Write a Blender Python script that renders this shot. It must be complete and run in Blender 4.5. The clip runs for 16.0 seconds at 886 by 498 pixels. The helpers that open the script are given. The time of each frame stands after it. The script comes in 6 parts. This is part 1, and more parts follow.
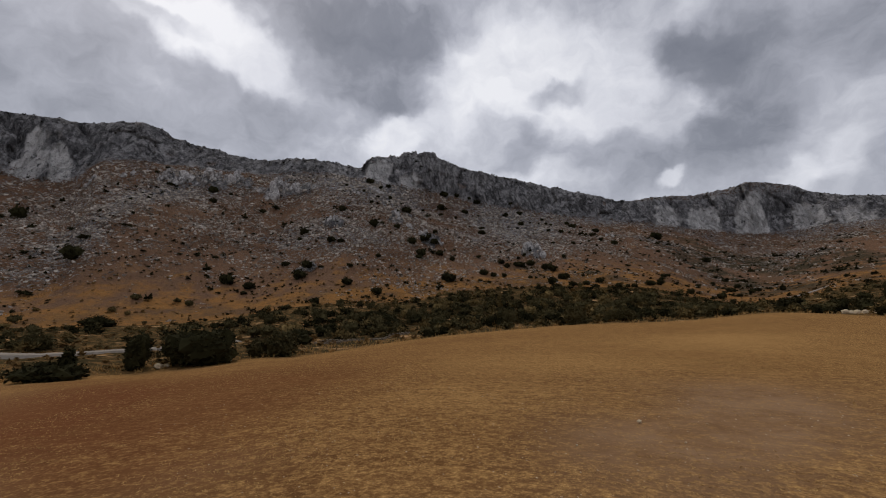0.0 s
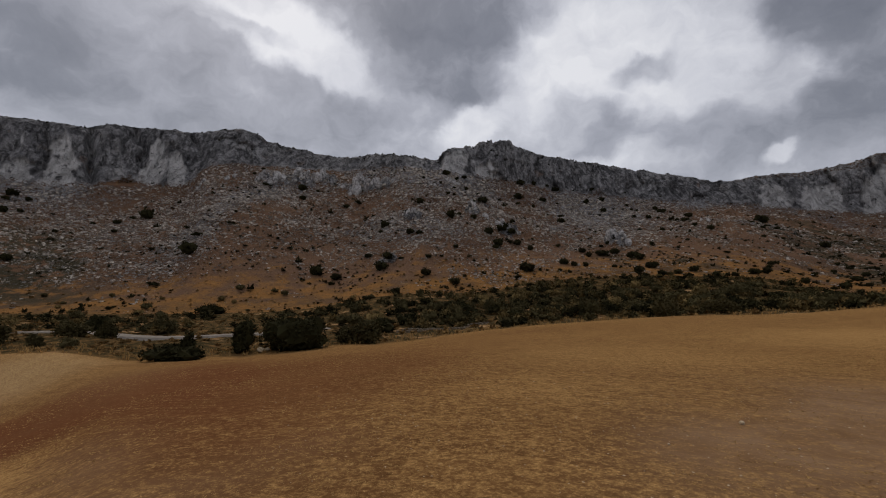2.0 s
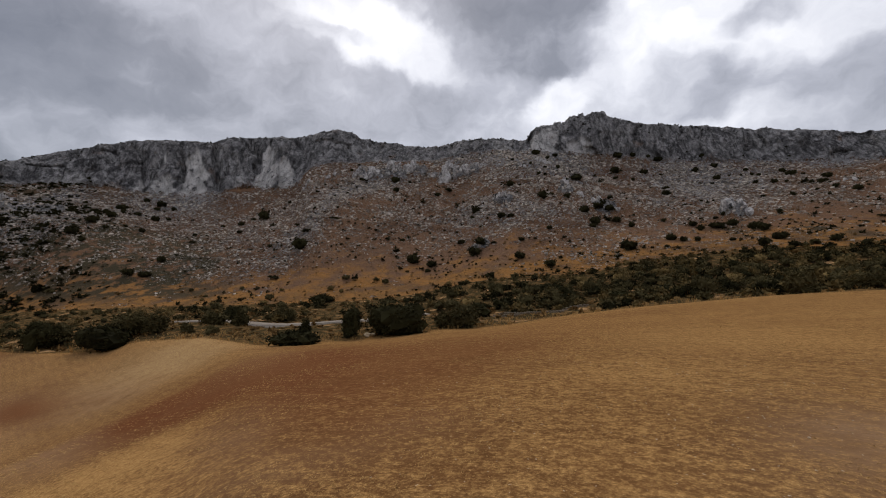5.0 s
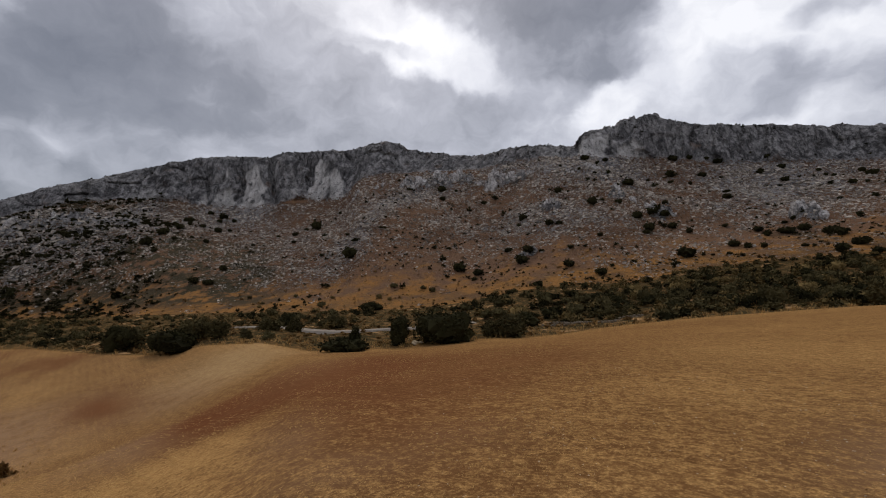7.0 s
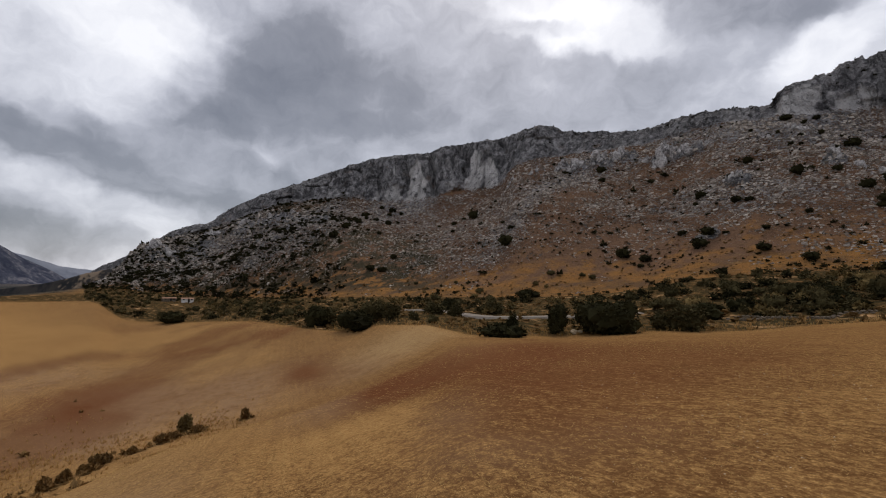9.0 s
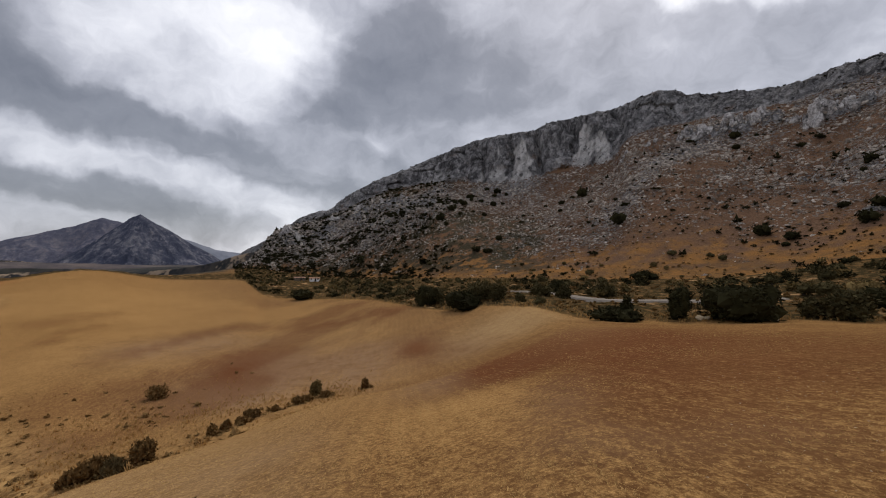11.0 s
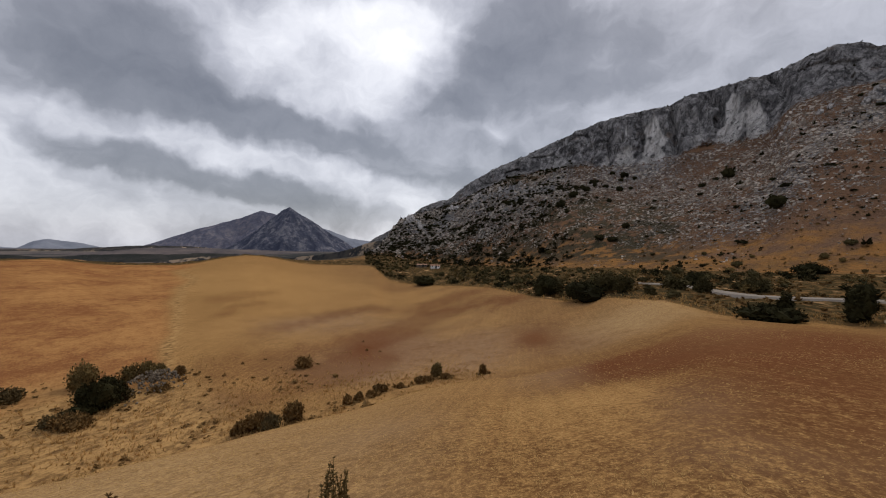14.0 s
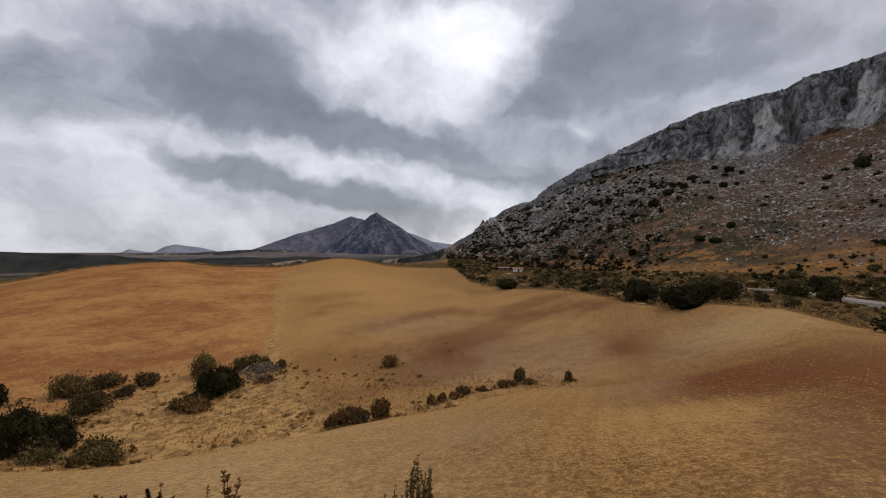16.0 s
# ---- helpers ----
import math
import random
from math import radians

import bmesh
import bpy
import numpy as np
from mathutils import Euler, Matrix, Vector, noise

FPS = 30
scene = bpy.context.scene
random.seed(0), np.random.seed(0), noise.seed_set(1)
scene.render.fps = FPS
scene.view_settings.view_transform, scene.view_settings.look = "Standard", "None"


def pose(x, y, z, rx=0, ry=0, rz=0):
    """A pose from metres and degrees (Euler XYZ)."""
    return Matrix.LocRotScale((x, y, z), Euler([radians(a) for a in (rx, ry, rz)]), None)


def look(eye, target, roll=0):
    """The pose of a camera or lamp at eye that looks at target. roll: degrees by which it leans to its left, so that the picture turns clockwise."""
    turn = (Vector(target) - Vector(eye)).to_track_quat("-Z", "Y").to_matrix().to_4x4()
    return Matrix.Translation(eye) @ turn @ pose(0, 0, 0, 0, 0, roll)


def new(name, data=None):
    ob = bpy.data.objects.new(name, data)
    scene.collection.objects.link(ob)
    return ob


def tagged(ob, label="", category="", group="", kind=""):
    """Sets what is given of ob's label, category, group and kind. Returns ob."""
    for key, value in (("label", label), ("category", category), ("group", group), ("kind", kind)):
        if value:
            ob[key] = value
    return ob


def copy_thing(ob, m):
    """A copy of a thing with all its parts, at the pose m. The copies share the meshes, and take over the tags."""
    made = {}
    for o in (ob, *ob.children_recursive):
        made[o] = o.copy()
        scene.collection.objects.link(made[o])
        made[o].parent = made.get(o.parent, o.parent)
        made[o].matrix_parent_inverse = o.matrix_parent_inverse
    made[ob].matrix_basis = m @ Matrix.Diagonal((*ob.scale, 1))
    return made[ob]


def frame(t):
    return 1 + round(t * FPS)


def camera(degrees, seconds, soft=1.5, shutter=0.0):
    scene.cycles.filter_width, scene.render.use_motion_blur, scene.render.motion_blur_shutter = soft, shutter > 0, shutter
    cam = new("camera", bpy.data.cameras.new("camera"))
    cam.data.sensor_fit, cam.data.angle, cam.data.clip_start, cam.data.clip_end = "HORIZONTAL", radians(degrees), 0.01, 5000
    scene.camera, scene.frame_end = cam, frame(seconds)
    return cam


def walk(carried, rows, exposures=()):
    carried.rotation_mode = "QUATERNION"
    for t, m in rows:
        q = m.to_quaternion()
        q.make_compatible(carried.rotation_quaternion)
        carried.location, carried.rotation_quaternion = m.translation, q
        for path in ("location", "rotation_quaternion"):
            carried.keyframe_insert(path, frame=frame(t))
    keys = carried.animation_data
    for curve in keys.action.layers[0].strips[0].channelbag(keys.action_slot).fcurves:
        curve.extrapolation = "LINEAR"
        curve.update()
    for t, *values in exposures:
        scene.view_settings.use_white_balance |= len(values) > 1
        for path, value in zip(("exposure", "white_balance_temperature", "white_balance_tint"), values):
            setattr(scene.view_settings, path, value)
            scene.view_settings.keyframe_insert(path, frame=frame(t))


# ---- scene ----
# ---- camera: a hand-held pan from one standing place ----
EYE = 1.7
cam = camera(91.0, 16.0, soft=1.1)
TURNS = [  # seconds, yaw, pitch, lean
    (0, -0.13, 8.57, -1.69),
    (0.5, 2.82, 8.45, -1.80),
    (1, 5.09, 8.22, -1.68),
    (1.5, 7.05, 7.74, -1.64),
    (2, 10.04, 6.95, -2.01),
    (2.5, 12.40, 6.27, -2.24),
    (3, 14.66, 6.03, -2.07),
    (3.5, 16.65, 5.89, -2.00),
    (4, 19.51, 5.44, -1.59),
    (4.5, 22.08, 4.96, -0.11),
    (5, 22.43, 4.70, -0.21),
    (5.2, 23.75, 4.87, -0.53),
    (7.3, 30.92, 6.23, -0.30),
    (7.5, 33.49, 6.28, -0.34),
    (8, 38.56, 4.95, -0.53),
    (8.5, 45.25, 4.26, -1.05),
    (9, 48.84, 3.84, -0.87),
    (9.2, 50.89, 3.69, -0.82),
    (11.3, 63.81, 0.64, -0.68),
    (11.5, 64.56, 0.30, -0.68),
    (12, 66.77, -0.08, -0.85),
    (12.5, 69.65, -0.15, -1.05),
    (13, 73.04, -0.30, -1.10),
    (13.5, 75.73, -0.46, -1.13),
    (14, 78.09, -0.57, -0.99),
    (14.5, 80.92, -0.61, -0.95),
    (15, 83.65, -0.33, -0.70),
    (15.5, 86.01, -0.37, -0.61),
    (16, 88.84, -0.34, -0.63),
]
walk(cam, [(t, pose(0, 0, EYE, 90 + pitch, lean, yaw)) for t, yaw, pitch, lean in TURNS], [(0, -0.25), (1, -0.33), (2, -0.39), (3, -0.33), (3.8, -0.15), (4.5, 0.03), (5.2, 0.04), (7.5, -0.08), (9, -0.05), (12, 0.04), (16, 0.05)])

# ---- sky and light ----
def tree_of(owner):
    owner.use_nodes = True
    owner.node_tree.nodes.clear()
    return owner.node_tree


class Net:
    """Short hand for shader nodes."""

    def __init__(self, tree):
        self.tree = tree

    def put(self, kind, **props):
        n = self.tree.nodes.new(kind)
        for key, value in props.items():
            setattr(n, key, value)
        return n

    def feed(self, socket, value):
        if isinstance(value, bpy.types.NodeSocket):
            self.tree.links.new(value, socket)
        elif value is not None:
            if isinstance(value, (tuple, list)) and len(value) == 3 and socket.type == "RGBA":
                value = (*value, 1)
            socket.default_value = value

    def math(self, op, a, b=None, c=None, clamp=False):
        n = self.put("ShaderNodeMath", operation=op, use_clamp=clamp)
        for k, v in enumerate((a, b, c)):
            self.feed(n.inputs[k], v)
        return n.outputs[0]

    def vec(self, op, a, b=None):
        n = self.put("ShaderNodeVectorMath", operation=op)
        self.feed(n.inputs[0], a)
        if b is not None:
            self.feed(n.inputs["Scale"] if op == "SCALE" else n.inputs[1], b)
        return n.outputs["Value"] if op in ("LENGTH", "DOT_PRODUCT", "DISTANCE") else n.outputs[0]

    def noise(self, vector, scale, detail=4, rough=0.55, distort=0.0, colour=False):
        n = self.put("ShaderNodeTexNoise")
        self.feed(n.inputs["Vector"], vector)
        for key, v in (("Scale", scale), ("Detail", detail), ("Roughness", rough), ("Distortion", distort)):
            self.feed(n.inputs[key], v)
        return n.outputs["Color" if colour else "Fac"]

    def voronoi(self, vector, scale, feature="F1", rand=1.0, out="Distance"):
        n = self.put("ShaderNodeTexVoronoi", feature=feature)
        self.feed(n.inputs["Vector"], vector)
        self.feed(n.inputs["Scale"], scale)
        self.feed(n.inputs["Randomness"], rand)
        return n.outputs[out]

    def remap(self, value, a, b, c=0.0, d=1.0, smooth=True):
        n = self.put("ShaderNodeMapRange", interpolation_type="SMOOTHSTEP" if smooth else "LINEAR")
        for k, v in enumerate((value, a, b, c, d)):
            self.feed(n.inputs[k], v)
        return n.outputs[0]

    def mix(self, fac, a, b):
        n = self.put("ShaderNodeMix", data_type="RGBA")
        self.feed(n.inputs[0], fac)
        self.feed(n.inputs[6], a)
        self.feed(n.inputs[7], b)
        return n.outputs[2]

    def mapping(self, vector, loc=(0, 0, 0), rot=(0, 0, 0), scale=(1, 1, 1), kind="POINT"):
        n = self.put("ShaderNodeMapping", vector_type=kind)
        self.feed(n.inputs[0], vector)
        for k, v in enumerate((loc, rot, scale)):
            n.inputs[k + 1].default_value = v
        return n.outputs[0]

    def ramp(self, fac, stops):
        n = self.put("ShaderNodeValToRGB")
        self.feed(n.inputs[0], fac)
        e = n.color_ramp.elements
        while len(e) < len(stops):
            e.new(0.5)
        for item, (p, col) in zip(e, stops):
            item.position, item.color = p, (*col, 1)
        return n.outputs[0]

    def attr(self, name):
        return self.put("ShaderNodeAttribute", attribute_name=name).outputs["Fac"]


# Clouds: bearing and height in tens of the plan's degrees, half sizes, turn, brightness.
CLOUDS = [(3.01, 2.74, 2.26, 0.51, 0.22, 0.60), (4.04, 2.37, 2.14, 0.57, 0.24, 0.44), (-1.02, 2.70, 2.00, 0.95, 0.17, 0.86), (-0.92, 2.26, 1.36, 0.67, 0.27, 0.84), (4.61, 2.44, 1.08, 0.35, -0.19, 0.56), (4.58, 1.92, 1.51, 0.28, -0.15, 0.33), (2.70, 2.12, 2.33, 0.28, -0.03, 0.47), (3.22, 2.91, 0.90, 0.30, 0.27, 0.95), (2.50, 2.82, 0.72, 0.25, 0.28, 0.80), (1.09, 3.32, 1.67, 0.57, 0.16, 0.29), (1.06, 2.73, 0.91, 0.32, -0.03, 0.30), (0.45, 2.58, 0.56, 0.19, 0.00, 0.34), (1.24, 3.25, 1.00, 0.35, -0.04, 0.24), (-0.74, 2.90, 1.12, 0.51, -0.17, 1.00), (0.51, 2.21, 0.54, 0.24, -0.40, 0.80), (-1.43, 2.65, 0.44, 0.15, -0.17, 0.55)]
CLOUDS += [(-2.20, 2.70, 0.46, 0.40, 0.21, 0.82), (-0.94, 2.05, 0.60, 0.33, -0.08, 0.40), (-3.52, 2.56, 0.90, 0.66, 0.06, 0.38), (-3.39, 2.04, 0.66, 0.39, -0.47, 0.29), (-3.03, 2.82, 0.57, 0.25, 0.31, 0.24), (-1.86, 1.93, 0.69, 0.28, -0.00, 0.50), (-2.54, 1.72, 0.55, 0.27, -0.42, 0.38), (-2.84, 2.34, 0.26, 0.20, -0.54, 0.74), (-2.66, 1.55, 0.20, 0.09, -0.25, 0.80), (-3.80, 1.51, 0.26, 0.17, -0.58, 0.80), (-4.40, 2.55, 0.41, 0.42, 0.38, 0.38), (-4.23, 1.65, 0.31, 0.22, -0.65, 0.76), (7.28, 1.94, 0.37, 0.38, -0.32, 0.74), (7.36, 2.34, 0.24, 0.32, -0.37, 0.84), (6.40, 2.32, 0.95, 0.48, -0.24, 0.28), (5.19, 2.88, 0.88, 0.33, -0.16, 0.54)]
CLOUDS += [(5.46, 2.11, 2.02, 0.30, -0.01, 0.20), (6.59, 1.71, 0.76, 0.22, -0.11, 0.36), (4.26, 3.24, 0.59, 0.22, -0.09, 0.70), (3.07, 2.93, 1.15, 0.38, 0.43, 0.98), (3.60, 3.25, 0.67, 0.17, 0.10, 0.82), (2.84, 2.28, 1.57, 0.26, 0.12, 0.52), (0.69, 2.09, 0.43, 0.25, -0.46, 0.92), (6.24, 1.30, 0.98, 0.25, -0.36, 0.40), (7.24, 1.04, 0.49, 0.15, -0.41, 0.60), (-0.59, 2.17, 0.37, 0.32, 0.27, 0.72), (8.50, 2.18, 1.12, 0.41, -0.25, 0.66), (8.22, 2.36, 0.48, 0.25, 0.31, 0.88), (9.05, 1.67, 0.46, 0.24, -0.28, 0.82), (7.58, 2.15, 0.42, 0.52, -0.19, 0.50), (6.47, 2.45, 0.76, 0.67, -0.10, 0.22), (8.26, 1.33, 1.74, 0.23, 0.08, 0.30)]
CLOUDS += [(6.90, 1.79, 1.15, 0.28, -0.23, 0.16), (6.04, 1.62, 0.85, 0.26, -0.05, 0.40), (7.29, 1.02, 0.68, 0.18, -0.09, 0.52), (8.89, 0.89, 0.69, 0.17, 0.26, 0.52), (8.28, 0.70, 0.71, 0.15, 0.15, 0.56), (8.99, 0.49, 0.54, 0.23, 0.23, 0.42), (8.31, 0.30, 0.49, 0.17, 0.12, 0.48), (0.69, 2.14, 0.34, 0.28, 0.32, 0.95), (3.62, 2.87, 0.74, 0.12, 0.12, 0.66), (11.83, 1.78, 0.50, 0.52, -0.28, 0.42), (11.56, 1.77, 0.10, 0.23, 0.15, 0.55), (10.83, 1.90, 0.78, 0.56, 0.18, 0.18), (8.75, 2.11, 1.25, 0.62, 0.11, 0.80), (8.20, 2.49, 0.84, 0.35, -0.02, 0.92), (9.27, 1.42, 0.73, 0.26, 0.10, 0.66), (6.26, 2.11, 0.92, 0.61, 0.03, 0.18)]
CLOUDS += [(4.78, 2.03, 1.11, 0.61, 0.08, 0.36), (4.07, 2.12, 0.87, 0.29, 0.28, 0.46), (5.32, 1.61, 0.58, 0.18, -0.24, 0.44), (10.01, 1.40, 1.52, 0.27, 0.20, 0.20), (8.39, 1.08, 1.40, 0.27, 0.15, 0.22), (7.33, 0.93, 0.63, 0.22, 0.34, 0.36), (7.41, 1.37, 0.63, 0.27, 0.01, 0.42), (11.83, 0.87, 0.49, 0.30, -0.16, 0.58), (10.83, 1.11, 0.80, 0.14, 0.19, 0.62), (9.26, 1.03, 1.08, 0.13, 0.19, 0.60), (8.24, 0.68, 0.77, 0.17, 0.26, 0.66), (7.60, 0.41, 0.49, 0.17, 0.23, 0.70), (8.86, 0.38, 0.76, 0.21, 0.15, 0.40), (11.59, 0.41, 0.92, 0.21, 0.15, 0.58), (10.97, 0.23, 0.91, 0.20, -0.04, 0.60), (11.71, 0.06, 0.69, 0.18, -0.03, 0.55)]
CLOUDS += [(12.58, 1.40, 0.44, 0.40, -0.01, 0.36), (12.46, 0.52, 0.74, 0.42, -0.09, 0.62), (12.35, 2.08, 0.45, 0.14, -0.29, 0.55), (12.39, 1.50, 0.65, 0.41, -0.05, 0.38), (11.05, 1.71, 0.81, 0.51, 0.22, 0.20), (10.62, 0.78, 1.15, 0.20, 0.17, 0.24), (9.70, 0.60, 0.91, 0.21, 0.17, 0.20), (11.11, 0.79, 0.44, 0.12, 0.16, 0.34), (10.01, 1.43, 1.59, 0.27, 0.20, 0.20)]


def build_sky():
    world = bpy.data.worlds.new("sky")
    scene.world = world
    n = Net(tree_of(world))
    way = n.put("ShaderNodeTexCoord").outputs["Generated"]
    xyz = n.put("ShaderNodeSeparateXYZ")
    n.feed(xyz.inputs[0], way)
    x, y, z = xyz.outputs
    bearing = n.math("MULTIPLY", n.math("ARCTAN2", n.math("MULTIPLY", x, -1.0), y), 5.457)
    height = n.math("MULTIPLY", n.math("ARCSINE", z), 5.457)
    flat = n.put("ShaderNodeCombineXYZ")
    n.feed(flat.inputs[0], bearing)
    n.feed(flat.inputs[1], height)

    def stirred(scale, amount, at):
        return n.vec("ADD", at, n.vec("SCALE", n.vec("SUBTRACT", n.noise(flat.outputs[0], scale, 4, 0.5, colour=True), (0.5, 0.5, 0.5)), amount))

    spot = n.vec("MULTIPLY", stirred(2.6, 0.42, stirred(0.9, 0.45, flat.outputs[0])), (1, 1, 0))
    wide = n.noise(n.vec("MULTIPLY", spot, (0.55, 1.0, 1.0)), 0.8, 6, 0.55)
    total = n.remap(wide, 0.25, 0.75, 0.46, 0.70, smooth=False)
    across = n.put("ShaderNodeSeparateXYZ")
    n.feed(across.inputs[0], spot)
    for cx, cy, sx, sy, turn, tone in CLOUDS:
        at = n.put("ShaderNodeCombineXYZ")
        for k, v in enumerate((across.outputs[0], across.outputs[1], total)):
            n.feed(at.inputs[k], v)
        q = n.mapping(at.outputs[0], (cx, cy, 0), (0, 0, turn), (sx, sy, 1e6), "TEXTURE")
        share = n.remap(n.vec("LENGTH", q), 0.45, 1.30, 0.88, 0.0)
        total = n.math("MULTIPLY_ADD", share, n.math("SUBTRACT", tone, total), total)
    billow = n.noise(n.vec("MULTIPLY", spot, (0.7, 1.0, 1.0)), 1.5, 8, 0.6)
    total = n.math("ADD", total, n.remap(billow, 0.28, 0.72, -0.17, 0.17, smooth=False))
    colour = n.ramp(total, [(0.0, (0.145, 0.152, 0.182)), (0.3, (0.245, 0.252, 0.290)), (0.55, (0.455, 0.463, 0.520)), (0.8, (0.75, 0.757, 0.815)), (1.0, (0.95, 0.95, 0.985))])
    sky = n.put("ShaderNodeTexSky", sky_type="NISHITA", sun_disc=False, sun_elevation=radians(45), sun_rotation=radians(-40))
    blue = n.vec("SCALE", sky.outputs[0], 0.012)
    back = n.put("ShaderNodeBackground")
    n.feed(back.inputs[0], n.vec("ADD", colour, blue))
    back.inputs[1].default_value = 1.0
    n.feed(n.put("ShaderNodeOutputWorld").inputs[0], back.outputs[0])


build_sky()
sun = new("sun", bpy.data.lights.new("sun", "SUN"))
sun.data.energy, sun.data.angle, sun.data.color = 1.15, radians(25), (1.0, 0.90, 0.76)
sun.matrix_world = look((-64, 77, 100), (0, 0, 0))

# ---- lie of the land: bearing (left is plus), distance (m), height angle from the eye; angles in units of 1.05 degrees ----
UNIT = 1.05

BROW = [(-60, 35, -2.46), (-45, 35, -2.51), (-15, 32, -3.61), (10, 30, -5.7), (30, 30, -7.78), (43, 34, -8.74), (51, 36, -11.56), (58, 36, -13.9),
        (65, 33, -15.85), (70, 31, -16.6), (77, 28, -17.88), (84, 24, -19.51), (94, 20, -20.88), (102, 18, -21.58), (111, 16.5, -21.68), (119, 16.5, -21.16),
        (128, 18, -19.1), (140, 25, -12.76), (170, 35, -4.76)]
VALE = [(43, 42, -8.24), (51, 44, -11.06), (58, 44, -13.8), (65, 41, -15.95), (70, 39, -16.9), (77, 36, -18.08), (84, 34, -19.51), (94, 33, -21.08),
        (102, 33, -22.08), (111, 33, -22.18), (119, 33, -21.66), (128, 33, -19.7), (140, 38, -13.76), (170, 50, -4.76)]
GULLY = [(43, 50, -7.44), (51, 56, -9.06), (58, 58, -11.1), (65, 55, -12.95), (70, 52, -14.2), (77, 50, -15.28), (84, 50, -15.61), (94, 52, -15.38),
         (102, 55, -14.68), (111, 56, -14.68), (119, 54, -15.26), (128, 52, -15.3), (140, 60, -10.76), (170, 70, -4.76)]
EDGE = [(-60, 95, 0.54), (-44, 95, 0.9), (-37, 94, 1.16), (-27, 90, 0.06), (-15, 84, -0.86), (-3, 78, -2.26), (4, 74, -3.28), (10, 70, -4.3), (14, 67, -4.95),
        (21, 63, -5.47), (28, 61, -6.2), (34, 60, -6.77), (42, 61, -6.85), (49, 68, -5.86), (54, 78, -5.88), (57, 82, -6.59), (61, 88, -6.41), (65, 102, -5.85), (69, 118, -5.19),
        (77, 145, -5.08), (80.6, 158, -4.65), (83.5, 205, -2.8), (90, 232, -2.62), (97.3, 240, -1.62), (105, 228, -2.67), (109.7, 222, -2.57), (115, 215, -2.02),
        (121, 205, -2.37), (128, 190, -3.7), (140, 170, -4.76), (170, 130, -3.76)]
FOOT = [(-60, 210, 4.14), (-43, 205, 4.1), (-37, 200, 2.56), (-32, 195, 2.01), (-24, 182, 3.59), (-15, 172, 3.79), (-1, 160, 2.76), (4, 157, 1.42), (10, 152, 1.1), (18, 150, 0.29),
        (25, 150, -1.23), (32, 152, -1.97), (44, 160, -2.34), (52, 185, -2.37), (61, 225, -2.51), (71, 310, -2.61), (78, 380, -2), (83, 420, -1.54), (90, 450, -2.22),
        (128, 430, -4), (170, 350, -2.76)]
CLIFF = [(-60, 600, 8.64), (-41, 575, 9.42), (-36, 560, 8.97), (-29, 520, 9.94), (-23, 480, 11.1), (-18, 455, 11.76), (-11.5, 425, 12.83), (-5, 400, 13.81), (2, 372, 15.1),
         (6.5, 355, 15.85), (10.5, 345, 16.4), (15, 345, 16.36), (20.4, 352, 15.62), (27.5, 362, 15), (32, 370, 14.73), (37.5, 378, 13.84), (40, 388, 11.25), (45, 408, 10.56),
         (52, 430, 9.33), (59, 455, 9.4), (65, 475, 8.65), (69, 488, 7.21), (73, 500, 5.17), (78, 520, 3.5), (80, 530, 2.46), (82, 545, 0.22), (86, 640, -1.75), (97, 700, -2.32),
         (110, 700, -2.57), (128, 650, -3.1), (170, 600, -1.76)]
RIDGE = [(-60, 650, 12.14), (-44, 620, 11.6), (-41.9, 616, 11.87), (-39, 612, 12.75), (-37.5, 606, 13.48), (-34.1, 590, 14.36), (-32.3, 575, 13.94), (-29, 560, 13.67), (-25.6, 535, 13.84), (-22.3, 515, 13.63), (-17, 485, 14.79), (-11, 455, 16.27), (-5.8, 430, 17.47), (-0.5, 402, 18.71), (2.4, 392, 19.9), (5.2, 385, 19.82), (6.6, 382, 19.24), (8.8, 376, 19.05), (10.1, 371, 18.46), (10.9, 368, 17.61), (11.6, 369, 17.42), (13.5, 372, 17.52), (15.5, 376, 17.56), (18.6, 380, 17.73), (19.6, 382, 17.51), (21, 384, 17.18), (24, 392, 16.92), (27, 400, 17.13), (30.5, 406, 17.43), (31.8, 408, 17.5), (32.5, 410, 18.05), (33.4, 411, 18.25), (35, 415, 18.25)]
RIDGE += [(36.2, 418, 18.03), (37.2, 420, 17.8), (40.5, 430, 17.02), (43.5, 440, 16.62), (46.4, 450, 16.31), (48.7, 456, 15.41), (51.5, 467, 15.09), (54, 476, 14.77), (57, 488, 13.91), (60, 498, 12.81), (63, 507, 11.53), (65.7, 515, 10.35), (67.5, 519, 9.57), (69.4, 524, 8.68), (71, 526, 7.74), (72.6, 528, 6.63), (73.6, 531, 5.77), (74.4, 533, 5.52), (76.5, 540, 4.85), (78.2, 545, 3.66), (79, 548, 3.08), (80, 552, 2.39), (80.8, 559, 1.84), (82, 570, 1.12), (83, 607, 0.58), (85.5, 700, -1.44), (97, 900, -2.12), (107, 900, -2.34), (113, 850, -2.5), (121, 820, -2.67), (128, 800, -2.8), (170, 700, -1.76)]
ROWS_NEAR, ROWS_SLOPE, ROWS_CLIFF = (34, 12, 18, 50, 36), 170, 50


def lattice(ix, iy, seed):
    h = np.sin(ix * 127.1 + iy * 311.7 + seed * 74.7) * 43758.5453
    return h - np.floor(h)


